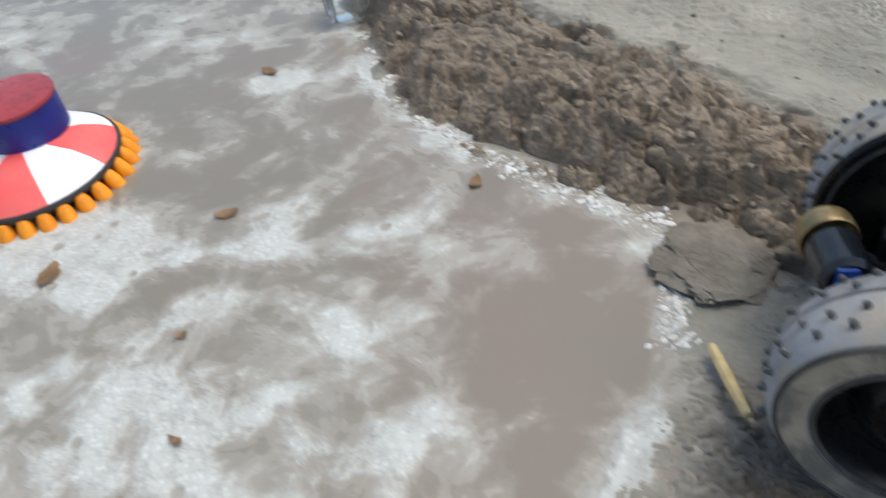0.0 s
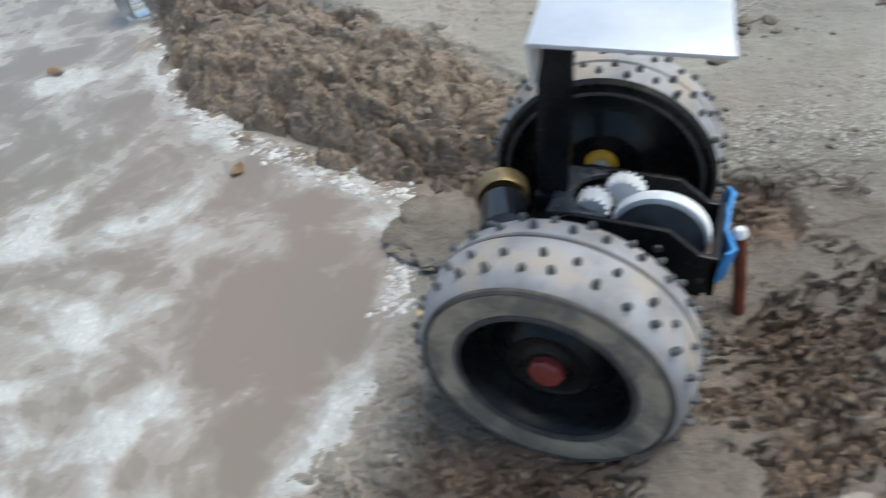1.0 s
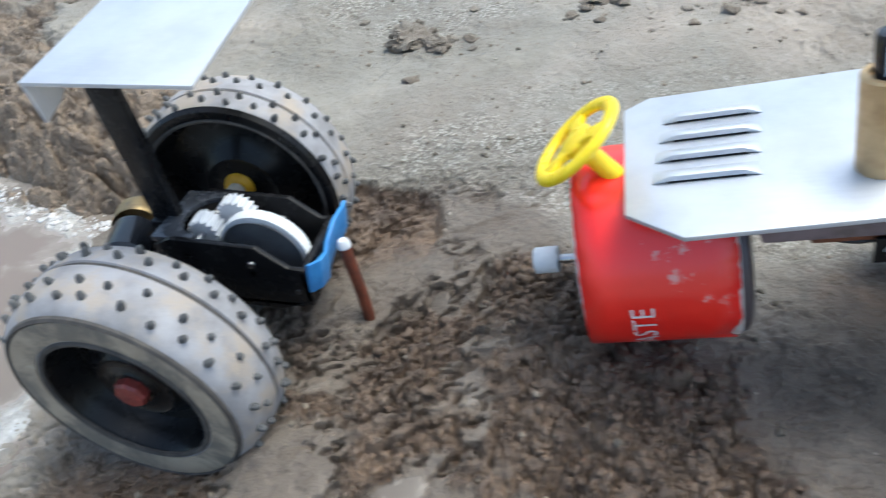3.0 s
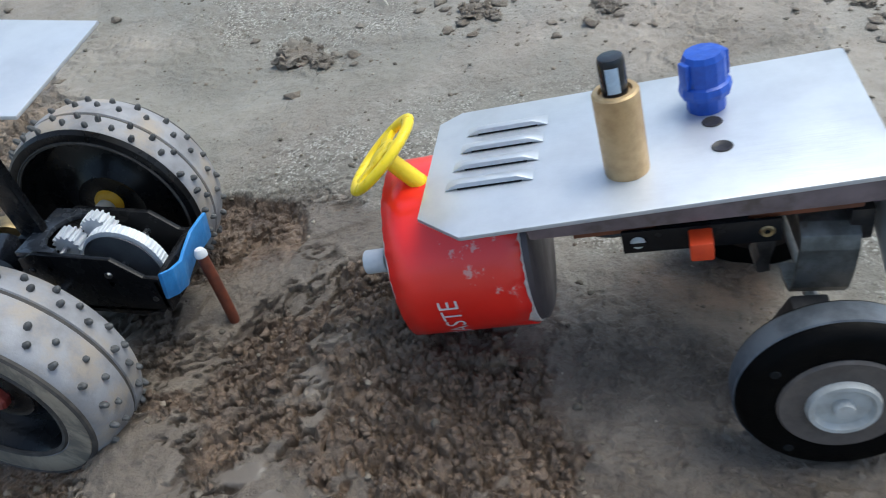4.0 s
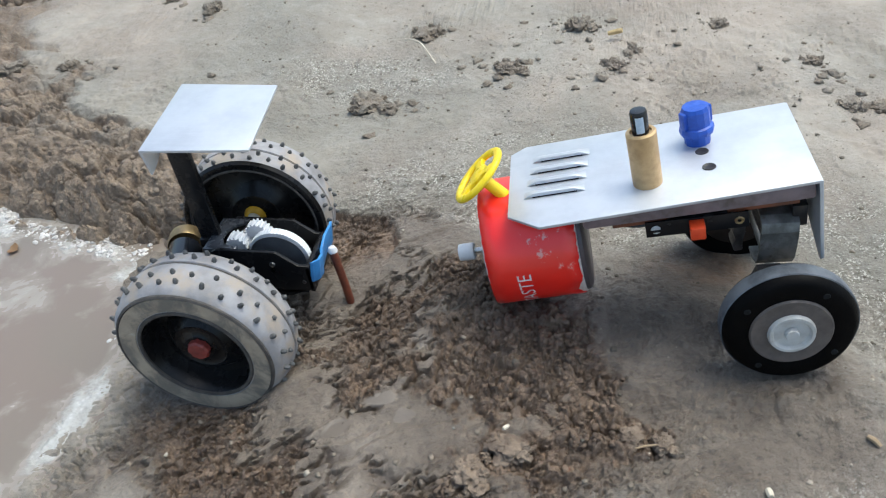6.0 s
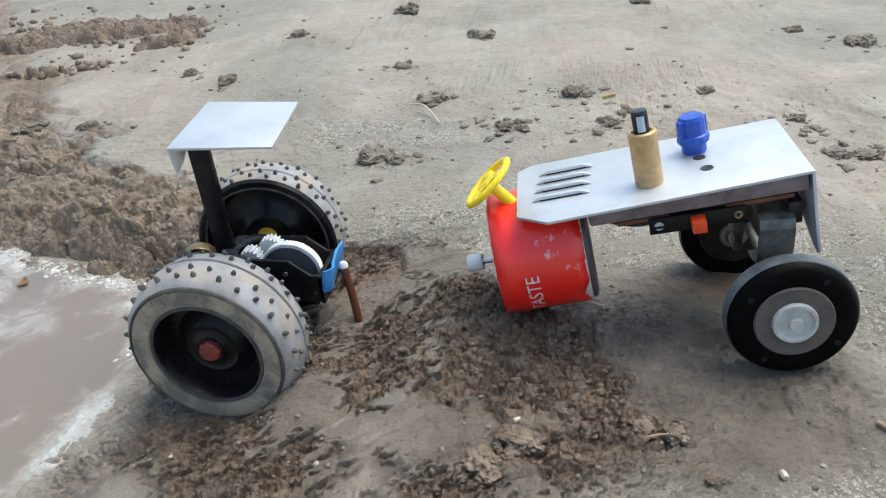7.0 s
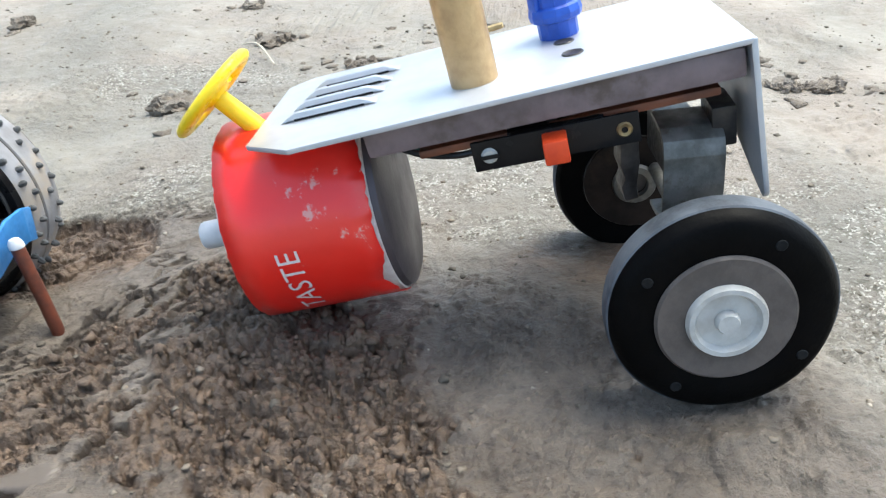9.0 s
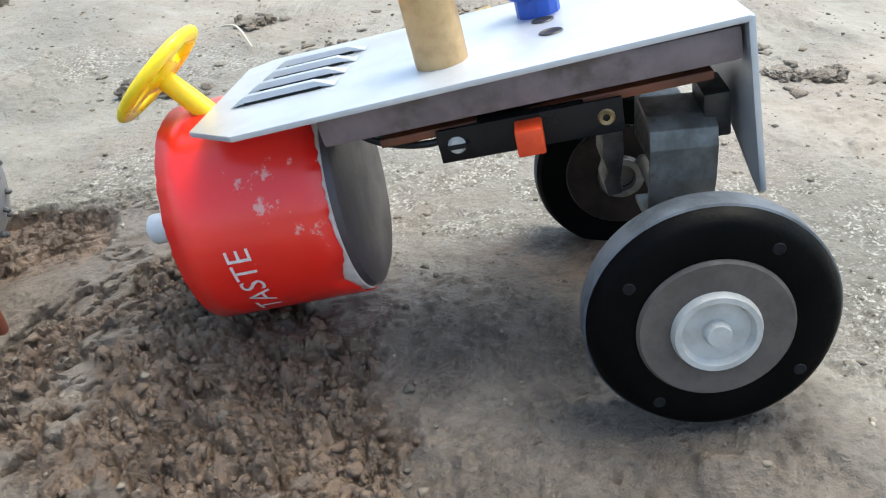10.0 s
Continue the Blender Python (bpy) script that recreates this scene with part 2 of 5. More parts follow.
m = Mat("silty_mud_ground", (0.3, 0.25, 0.2), 0.8)
# wet and clay also hold the bonnet's shade as darker mud
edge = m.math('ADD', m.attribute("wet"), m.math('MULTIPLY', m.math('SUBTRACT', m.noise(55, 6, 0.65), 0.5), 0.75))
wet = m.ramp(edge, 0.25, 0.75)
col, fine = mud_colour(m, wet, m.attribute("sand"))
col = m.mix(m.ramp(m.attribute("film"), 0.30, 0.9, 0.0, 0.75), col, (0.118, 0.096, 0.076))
soil = m.ramp(m.noise(75, 6, 0.66), 0.32, 0.70)
clay = m.mix(m.attribute("bank"), m.mix(soil, (0.080, 0.051, 0.034), (0.225, 0.153, 0.102)), m.mix(soil, (0.155, 0.110, 0.074), (0.345, 0.262, 0.186)))
clay = m.mix(m.ramp(fine, 0.48, 0.36), clay, m.mix(0.45, clay, (0.035, 0.024, 0.017)))
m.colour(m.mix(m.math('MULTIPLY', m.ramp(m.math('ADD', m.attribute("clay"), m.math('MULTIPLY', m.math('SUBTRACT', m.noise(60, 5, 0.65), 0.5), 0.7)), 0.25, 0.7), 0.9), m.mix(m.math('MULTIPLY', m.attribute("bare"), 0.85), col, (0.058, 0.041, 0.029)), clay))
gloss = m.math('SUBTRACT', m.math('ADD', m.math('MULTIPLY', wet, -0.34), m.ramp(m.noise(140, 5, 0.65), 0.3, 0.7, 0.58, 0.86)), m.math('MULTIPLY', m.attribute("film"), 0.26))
m.rough(m.math('MAXIMUM', gloss, 0.36))
calm = m.math('MULTIPLY', m.ramp(m.attribute("film"), 0.25, 0.95, 1.0, 0.06), m.ramp(m.math('ADD', m.noise(18, 4, 0.6), m.math('MULTIPLY', m.math('ADD', m.attribute("clay"), m.attribute("sand")), 0.5)), 0.42, 0.66, 0.30, 1.0))
m.bump(m.math('MULTIPLY', m.math('SUBTRACT', m.noise(170, 6, 0.68), 0.5), calm), 0.0030, 0.9)
m.bump(m.math('MULTIPLY', m.math('SUBTRACT', fine, 0.5), calm), 0.0011, 0.9)
m.bump(m.math('MULTIPLY', m.math('MULTIPLY', m.cells(430).outputs["Distance"], -1.0), m.math('MULTIPLY', m.attribute("clay"), calm)), 0.0010, 0.7)
m.bump(m.math('MULTIPLY', m.attribute("bare"), -1.0), 0.0012, 0.7)
m.b.inputs["Specular IOR Level"].default_value = 0.6
mat_ground = m.m

m = Mat("damp_mud_lump", (0.2, 0.16, 0.12), 0.75)
rnd = m.node("ShaderNodeObjectInfo").outputs["Random"]
col, fine = mud_colour(m, m.ramp(m.noise(70, 5), 0.3, 0.65, 0.0, 0.9))
m.colour(m.mix(m.math('ADD', m.math('MULTIPLY', rnd, 0.4), 0.15), col, (0.235, 0.188, 0.138)))
m.bump(m.noise(260, 6, 0.7), 0.0026, 0.9)
m.bump(fine, 0.0008, 0.8)
mat_lump = m.m

m = Mat("dark_crumbled_mud", (0.12, 0.09, 0.07), 0.6)
isl = m.node("ShaderNodeNewGeometry").outputs["Random Per Island"]
m.colour(m.mix(m.ramp(m.noise(75, 6, 0.66), 0.32, 0.70), m.mix(isl, (0.080, 0.053, 0.036), (0.13, 0.090, 0.063)), (0.205, 0.143, 0.098)))
m.rough(m.ramp(m.noise(300, 4), 0.3, 0.7, 0.28, 0.65))
m.bump(m.noise(700, 5, 0.7), 0.0010, 0.9)
mat_crumb = m.m

m = Mat("tan_crumbled_mud", (0.2, 0.15, 0.1), 0.7)
isl = m.node("ShaderNodeNewGeometry").outputs["Random Per Island"]
m.colour(m.mix(isl, (0.15, 0.112, 0.080), (0.29, 0.228, 0.170)))
m.bump(m.noise(600, 4, 0.7), 0.0008, 0.8)
mat_tan_crumb = m.m

m = Mat("dark_wet_lump", (0.12, 0.09, 0.07), 0.55)
m.colour(m.mix(m.ramp(m.noise(120, 6, 0.68), 0.32, 0.7), (0.115, 0.082, 0.058), (0.25, 0.19, 0.138)))
m.bump(m.noise(420, 5, 0.7), 0.0012, 0.9)
mat_dark_lump = m.m

m = Mat("pale_grit", (0.4, 0.36, 0.3), 0.8)
isl = m.node("ShaderNodeNewGeometry").outputs["Random Per Island"]
m.colour(m.mix(m.ramp(isl, 0.95, 0.99), m.mix(isl, (0.10, 0.085, 0.065), (0.26, 0.215, 0.165)), (0.40, 0.36, 0.30)))
mat_grit = m.m

# murky water with patches of pale foam
m = Mat("murky_puddle_water", (0.2, 0.16, 0.12), 0.12, 0.0, 0.5)
swirl = m.noise(13, 4, 0.52, 1.2)
blots = m.noise(44, 5, 0.60, 0.5)
veins = m.noise(26, 4, 0.55, 2.2)
foam = m.math('ADD', m.math('MULTIPLY', swirl, 0.50), m.math('ADD', m.math('MULTIPLY', blots, 0.32), m.math('MULTIPLY', veins, 0.18)))
foam = m.math('ADD', foam, m.math('MULTIPLY', m.attribute("foam"), 0.30))
spots = m.cells(95)
holes = m.math('ADD', spots.outputs["Distance"], m.ramp(spots.outputs["Color"], 0.42, 0.44, 0.0, 1.0))
beads = m.cells(420)
film = m.ramp(foam, 0.45, 0.545)
thick = m.math('MULTIPLY', m.ramp(foam, 0.530, 0.610), m.math('MULTIPLY', m.ramp(holes, 0.12, 0.30), m.ramp(m.noise(120, 6, 0.7), 0.28, 0.58, 0.45, 1.0)))
murk = m.mix(m.ramp(m.noise(6, 4, 0.6, 0.8), 0.35, 0.68), (0.205, 0.163, 0.133), (0.190, 0.166, 0.132))
murk = m.mix(m.math('MULTIPLY', film, m.ramp(blots, 0.35, 0.65, 0.45, 0.85)), murk, (0.325, 0.293, 0.256))
foamy = m.mix(m.ramp(beads.outputs["Distance"], 0.10, 0.45), (0.60, 0.60, 0.585), (0.48, 0.48, 0.46))
m.colour(m.mix(m.math('MULTIPLY', thick, 0.82), murk, foamy))
m.rough(m.math('ADD', m.math('MULTIPLY', film, 0.26), m.math('ADD', m.math('MULTIPLY', thick, 0.22), 0.07)))
m.bump(thick, 0.0009, 0.6)
m.bump(m.noise(45, 2), 0.0012, 0.20)
m.bump(m.math('MULTIPLY', beads.outputs["Distance"], thick), 0.0007, 0.7)
mat_water = m.m

m = Mat("shore_froth", (0.7, 0.67, 0.64), 0.45)
m.colour(m.mix(m.ramp(m.noise(160, 5, 0.65), 0.35, 0.7), (0.42, 0.39, 0.36), (0.66, 0.645, 0.63)))
m.bump(m.cells(700).outputs["Distance"], 0.0005, 0.8)
mat_froth = m.m


# ---------------------------------------------------------------- building helpers
WORLD = {}


def settle(ob, parent, at):
    """Hang ob under parent so that its pose in the world is at."""
    if parent:
        ob.parent = parent
        ob.matrix_parent_inverse = WORLD[parent.name].inverted()
    ob.matrix_basis = at
    WORLD[ob.name] = at.copy()
    return ob


def to_mesh(name, bm, material, smooth=True):
    bm.normal_update()
    me = bpy.data.meshes.new(name)
    bm.to_mesh(me)
    bm.free()
    me.materials.append(material)
    for p in me.polygons:
        p.use_smooth = smooth
    if smooth:
        me.set_sharp_from_angle(angle=radians(38))
    return me


def part(name, bm, material, parent, label="", at=None, smooth=True):
    """Link a bmesh (or a mesh) as one object under a thing or a part."""
    me = to_mesh(name, bm, material, smooth) if isinstance(bm, bmesh.types.BMesh) else bm
    ob = new(name, me)
    settle(ob, parent, at or Matrix.Identity(4))
    return tagged(ob, label)


def thing(name, label, category, at, group=""):
    ob = new(name)
    ob.empty_display_size = 0.01
    settle(ob, None, Matrix.Translation(at))
    return tagged(ob, label, category, group)


def solid(name, bm, material, label, category, at=None, group="", kind="", smooth=True):
    ob = new(name, to_mesh(name, bm, material, smooth) if isinstance(bm, bmesh.types.BMesh) else bm)
    settle(ob, None, at or Matrix.Identity(4))
    return tagged(ob, label, category, group, kind)


def aim(origin, axis, up=(0, 0, 1)):
    """A pose whose local Y runs along axis and whose Z is near up."""
    y = Vector(axis).normalized()
    x = y.cross(Vector(up)).normalized()
    z = x.cross(y)
    r = Matrix((x, y, z)).transposed().to_4x4()
    return Matrix.Translation(origin) @ r


def lathe(profile, n=48, bm=None, closed=False):
    """Turn (radius, y) points round the local Y axis."""
    bm = bm or bmesh.new()
    rings = []
    for r, y in profile:
        if r < 1e-6:
            rings.append([bm.verts.new((0, y, 0))])
        else:
            rings.append([bm.verts.new((r * math.cos(2 * math.pi * k / n), y, r * math.sin(2 * math.pi * k / n))) for k in range(n)])
    pairs = list(zip(rings, rings[1:]))
    if closed:
        pairs.append((rings[-1], rings[0]))
    for a, b in pairs:
        for k in range(n):
            j = (k + 1) % n
            if len(a) == 1 and len(b) == 1:
                continue
            if len(a) == 1:
                bm.faces.new((a[0], b[j], b[k]))
            elif len(b) == 1:
                bm.faces.new((a[k], a[j], b[0]))
            else:
                bm.faces.new((a[k], a[j], b[j], b[k]))
    bmesh.ops.recalc_face_normals(bm, faces=bm.faces)
    return bm


def slab(points, depth, bevel=0.0, axis=1):
    """A flat polygon, (a, b) in the plane across axis, pulled from 0 to depth along it."""
    bm = bmesh.new()
    put = {0: lambda a, b, d: (d, a, b), 1: lambda a, b, d: (a, d, b), 2: lambda a, b, d: (a, b, d)}[axis]
    low = [bm.verts.new(put(a, b, 0)) for a, b in points]
    top = [bm.verts.new(put(a, b, depth)) for a, b in points]
    bm.faces.new(low)
    bm.faces.new(top)
    for k in range(len(low)):
        j = (k + 1) % len(low)
        bm.faces.new((low[k], low[j], top[j], top[k]))
    bmesh.ops.recalc_face_normals(bm, faces=bm.faces)
    if bevel:
        bmesh.ops.bevel(bm, geom=bm.edges[:], offset=bevel, segments=2, affect='EDGES', profile=0.6)
    return bm


def block(sx, sy, sz, bevel=0.0, centre=(0, 0, 0)):
    bm = slab([(-sx / 2, -sz / 2), (sx / 2, -sz / 2), (sx / 2, sz / 2), (-sx / 2, sz / 2)], sy)
    bmesh.ops.translate(bm, verts=bm.verts, vec=(centre[0], centre[1] - sy / 2, centre[2]))
    if bevel:
        bmesh.ops.bevel(bm, geom=bm.edges[:], offset=bevel, segments=2, affect='EDGES', profile=0.6)
    return bm


def join(*meshes):
    out = bmesh.new()
    for b in meshes:
        tmp = bpy.data.meshes.new("join")
        b.to_mesh(tmp)
        b.free()
        out.from_mesh(tmp)
        bpy.data.meshes.remove(tmp)
    return out


def tube(points, radius, n=8, taper=None):
    """A round rod along a line of points, capped at both ends."""
    bm = bmesh.new()
    pts = [Vector(p) for p in points]
    rings = []
    for k, p in enumerate(pts):
        d = (pts[min(k + 1, len(pts) - 1)] - pts[max(k - 1, 0)]).normalized()
        a = d.orthogonal().normalized() if k == 0 else (rings[-1][1] - d * rings[-1][1].dot(d)).normalized()
        b = d.cross(a)
        r = radius * (taper[k] if taper else 1)
        rings.append(([bm.verts.new(p + (a * math.cos(2 * math.pi * i / n) + b * math.sin(2 * math.pi * i / n)) * r) for i in range(n)], a))
    for (u, _), (v, _) in zip(rings, rings[1:]):
        for i in range(n):
            bm.faces.new((u[i], u[(i + 1) % n], v[(i + 1) % n], v[i]))
    bm.faces.new(rings[0][0])
    bm.faces.new(rings[-1][0])
    bmesh.ops.recalc_face_normals(bm, faces=bm.faces)
    return bm


def curve_points(ctrl, steps=6):
    """Smooth points through the control points (Catmull-Rom)."""
    c = [Vector(p) for p in ctrl]
    c = [2 * c[0] - c[1]] + c + [2 * c[-1] - c[-2]]
    out = []
    for k in range(1, len(c) - 2):
        for s in range(steps):
            t = s / steps
            a, b, d, e = c[k - 1:k + 3]
            out.append(0.5 * ((2 * b) + (d - a) * t + (2 * a - 5 * b + 4 * d - e) * t * t + (3 * b - a - 3 * d + e) * t ** 3))
    out.append(c[-2])
    return out


def cog(radius, root, teeth, width, bore=0.0):
    """A spur gear round local Y."""
    ring = []
    for k in range(teeth):
        for f, r in ((0.0, root), (0.22, root), (0.36, radius), (0.64, radius), (0.78, root)):
            a = 2 * math.pi * (k + f) / teeth
            ring.append((r * math.cos(a), r * math.sin(a)))
    return slab(ring, width)


# ---------------------------------------------------------------- ground
DICE = np.random.RandomState(7).rand(512 * 512).astype(np.float32)


def lattice(ix, iy, seed):
    """A random number for each cell of a lattice."""
    return DICE[((ix.astype(np.int32) + seed * 37) & 511) * 512 + ((iy.astype(np.int32) + seed * 91 + (seed * 13 >> 3)) & 511)]


def only(mask, make, x, y):
    """make(x, y) where mask is not nought, and nought elsewhere."""
    out, on = np.zeros(x.shape), mask > 0.003
    if on.any():
        out[on] = make(x[on], y[on])
    return out


def value_noise(x, y, size, seed=0):
    u, v = x / size, y / size
    iu, iv = np.floor(u), np.floor(v)
    fu, fv = u - iu, v - iv
    fu, fv = fu * fu * (3 - 2 * fu), fv * fv * (3 - 2 * fv)
    a, b = lattice(iu, iv, seed), lattice(iu + 1, iv, seed)
    c, d = lattice(iu, iv + 1, seed), lattice(iu + 1, iv + 1, seed)
    return (a + (b - a) * fu) * (1 - fv) + (c + (d - c) * fu) * fv


def fbm(x, y, size, octaves=4, seed=0, gain=0.5):
    total, amp, norm = 0, 1.0, 0
    for k in range(octaves):
        ca, sa = math.cos(0.7 * k), math.sin(0.7 * k)
        total = total + amp * value_noise(x * ca - y * sa, x * sa + y * ca, size / 2 ** k, seed + 17 * k)
        norm += amp
        amp *= gain
    return total / norm


def flakes(x, y, size, seed=0, edge=0.05, level=0.5):
    """Torn plates of mud: patches with steep ragged edges."""
    wx = x + (value_noise(x, y, size * 0.8, seed + 5) - 0.5) * size * 0.9
    wy = y + (value_noise(x, y, size * 0.8, seed + 6) - 0.5) * size * 0.9
    return smooth(fbm(wx, wy, size, 3, seed, 0.5), level - edge, level + edge)


def smooth(v, a, b):
    t = np.clip((v - a) / (b - a), 0, 1)
    return t * t * (3 - 2 * t)


SHORE = [(-0.20, -6.0), (-0.075, -0.4), (-0.041, 0.02), (-0.034, 0.062), (-0.029, 0.086), (-0.029, 0.108), (-0.036, 0.130), (-0.043, 0.160), (-0.055, 0.186),
         (-0.098, 0.194), (-0.138, 0.207), (-0.190, 0.232), (-0.248, 0.292), (-0.36, 0.42), (-0.60, 0.72), (-1.10, 1.25), (-2.2, 1.5), (-3.2, 0.4), (-3.2, -2.5), (-1.6, -6.0)]


def shore_distance(x, y):
    """Metres from the waterline, positive on land."""
    best = np.full(x.shape, 1e9)
    inside = np.zeros(x.shape, bool)
    n = len(SHORE)
    for k in range(n):
        (ax, ay), (bx, by) = SHORE[k], SHORE[(k + 1) % n]
        dx, dy = bx - ax, by - ay
        t = np.clip(((x - ax) * dx + (y - ay) * dy) / (dx * dx + dy * dy), 0, 1)
        best = np.minimum(best, np.hypot(x - ax - t * dx, y - ay - t * dy))
        cross = ((ay > y) != (by > y)) & (x < (bx - ax) * (y - ay) / ((by - ay) or 1e-9) + ax)
        inside ^= cross
    return np.where(inside, -best, best)


def blob(x, y, cx, cy, rx, ry, turn=0.0):
    c, s = math.cos(radians(turn)), math.sin(radians(turn))
    u, v = ((x - cx) * c + (y - cy) * s) / rx, (-(x - cx) * s + (y - cy) * c) / ry
    return np.exp(-(u * u + v * v))


def tears(x, y, size, seed, level=0.60, lean=(0.80, 0.60), long=0.42):
    """Short ragged rips, all leaning one way, 0 to 1."""
    u, v = x * lean[0] + y * lean[1], y * lean[0] - x * lean[1]
    u = u + (fbm(x, y, size * 1.5, 2, seed + 3) - 0.5) * size * 1.4
    v = v + (fbm(x, y, size * 1.5, 2, seed + 4) - 0.5) * size * 1.4
    return smooth(fbm(u * long, v, size, 3, seed, 0.55), level, level + 0.07)


def chunks(x, y, size, seed, gap=0.16, tilt=0.9):
    """Broken clods packed side by side: tilted, uneven plates with deep ragged gaps, in units of size."""
    wx = x + (value_noise(x, y, size * 0.45, seed + 11) - 0.5) * size * 0.55 + (value_noise(x, y, size * 0.2, seed + 12) - 0.5) * size * 0.25
    wy = y + (value_noise(x, y, size * 0.45, seed + 13) - 0.5) * size * 0.55 + (value_noise(x, y, size * 0.2, seed + 14) - 0.5) * size * 0.25
    u, v = wx / size, wy / size
    iu, iv = np.floor(u), np.floor(v)
    first, second, top = np.full(u.shape, 9.0), np.full(u.shape, 9.0), np.zeros(u.shape)
    for dx in (-1, 0, 1):
        for dy in (-1, 0, 1):
            cx, cy = iu + dx, iv + dy
            px, py = u - cx - lattice(cx, cy, seed), v - cy - lattice(cx, cy, seed + 1)
            dist = np.sqrt(px * px + py * py)
            high = 0.9 * lattice(cx, cy, seed + 2) + tilt * ((lattice(cx, cy, seed + 3) - 0.5) * px + (lattice(cx, cy, seed + 4) - 0.5) * py) - 0.35 * dist * dist
            closer = dist < first
            second = np.where(closer, first, np.minimum(second, dist))
            top = np.where(closer, high, top)
            first = np.where(closer, dist, first)
    return top - 0.9 * (1 - smooth(second - first, 0.0, gap))


def clumps(x, y, sizes, seed):
    """Clods broken into smaller clods, in metres."""
    total = 0
    for k, (size, tall) in enumerate(sizes):
        total = total + tall * (chunks(x, y, size, seed + 50 * k) - 0.2)
    return total


def terrain(x, y):
    """Height of the mud, and how damp and shade-darkened, glossy, dark, banked, crumbled and sandy it is."""
    jag = (fbm(x, y, 0.03, 4, 5) - 0.5) * 0.022
    d = shore_distance(x, y) + jag
    near = np.exp(-np.maximum(0, np.hypot(x - 0.05, y - 0.15) - 0.45) / 0.25)
    land = smooth(d, 0.0, 0.03)
    # flat silt beside the water, a broken bank further along it
    bank = smooth(y + 0.25 * x, 0.165, 0.20) * smooth(-x, -0.03, 0.03)
    gentle = 0.017 * smooth(d, -0.008, 0.110) - 0.004 * smooth(-d, 0.0, 0.05)
    ragged = d + (flakes(x, y, 0.030, 140, 0.1) - 0.5) * 0.007 + (fbm(x, y, 0.012, 3, 143) - 0.5) * 0.006
    cliff = 0.022 * smooth(ragged, -0.008, 0.022)
    h = gentle * (1 - bank) + cliff * bank
    h = h - 0.03 * smooth(-d, 0.004, 0.10)
    h = h - 0.008 * smooth(x, 0.24, 0.38) * smooth(y, 0.16, 0.34) * land
    h = h + (fbm(x, y, 0.16, 3, 3) - 0.5) * 0.008 * land + (fbm(x, y, 0.05, 4, 9) - 0.5) * 0.0035 * land
    h = h + (fbm(x, y, 1.5, 4, 31) - 0.5) * 0.12 * smooth(np.hypot(x, y), 0.8, 4.0) * smooth(d, 0.05, 0.8)
    # broad swells and hollows round the wheels
    h = h + 0.0052 * blob(x, y, 0.228, 0.103, 0.034, 0.024) + 0.0024 * blob(x, y, 0.163, 0.150, 0.030, 0.026) - 0.0055 * blob(x, y, 0.062, 0.141, 0.020, 0.016, 20)
    h = h + 0.0035 * blob(x, y, 0.116, 0.134, 0.032, 0.022) + 0.0045 * blob(x, y, 0.045, 0.100, 0.012, 0.016)
    # broken clods on the bank
    strip = smooth(y + 0.25 * x, 0.148, 0.176) * smooth(-x, -0.03, 0.03) * smooth(d, -0.008, 0.003) * (1 - smooth(d + (fbm(x, y, 0.05, 3, 8) - 0.5) * 0.08, 0.060, 0.100)) * smooth(-x, -0.015, 0.02)
    strip = strip * (1 - 0.45 * smooth(fbm(x * 0.8 + y * 0.6, (y * 0.8 - x * 0.6) * 1.6, 0.040, 4, 61, 0.6), 0.50, 0.60) * smooth(y + 0.2 * x, 0.19, 0.24))
    slabs = only(strip, lambda x, y: flakes(x, y, 0.045, 40, 0.06) * 0.0050 + flakes(x, y * 1.3, 0.021, 44, 0.06) * 0.0045, x, y)
    rubble = only(strip, lambda x, y: clumps(x, y * 1.35, ((0.026, 0.0040), (0.0120, 0.0026), (0.0058, 0.0011)), 300) + (fbm(x, y, 0.0090, 4, 320, 0.66) - 0.5) * 0.0060 - 0.0062 * tears(x, y, 0.0075, 310, 0.54, (0.97, -0.22), 0.26) + (fbm(x, y, 0.03, 3, 12) - 0.5) * 0.008, x, y)
    h = h + strip * (slabs * 0.6 + rubble - 0.0030)
    # heap of crumbs under the motor, lower crumbs in front of it
    heap = blob(x, y, 0.118, 0.139, 0.027, 0.020, -30) + blob(x, y, 0.131, 0.113, 0.026, 0.022, -40) + 0.8 * blob(x, y, 0.108, 0.098, 0.020, 0.014) + 0.8 * blob(x, y, 0.150, 0.100, 0.014, 0.018) + 0.7 * blob(x, y, 0.098, 0.163, 0.012, 0.010)
    heap = heap + 0.75 * blob(x, y, 0.120, 0.070, 0.030, 0.012) + 0.8 * blob(x, y, 0.170, 0.083, 0.012, 0.008, 10) + 0.55 * blob(x, y, 0.072, 0.128, 0.020, 0.012, 35) + 0.5 * blob(x, y, 0.056, 0.112, 0.014, 0.010) + 0.5 * blob(x, y, 0.195, 0.098, 0.014, 0.006) 
    tx, ty = 0.82 * x + 0.57 * y, 0.82 * y - 0.57 * x
    heap = smooth(np.clip(heap, 0, 1.15) + (fbm(tx, ty, 0.019, 5, 21, 0.66) - 0.5) * 1.35, 0.36, 0.68)
    heap = heap * (1 - 0.75 * smooth(fbm(tx, ty, 0.011, 3, 27), 0.56, 0.66))
    h = h + heap * only(heap, lambda x, y: clumps(x, y, ((0.0120, 0.0024), (0.0064, 0.0025), (0.0034, 0.0013)), 400) + (fbm(x, y, 0.0050, 4, 420, 0.66) - 0.5) * 0.0034 + 0.0006, x, y)
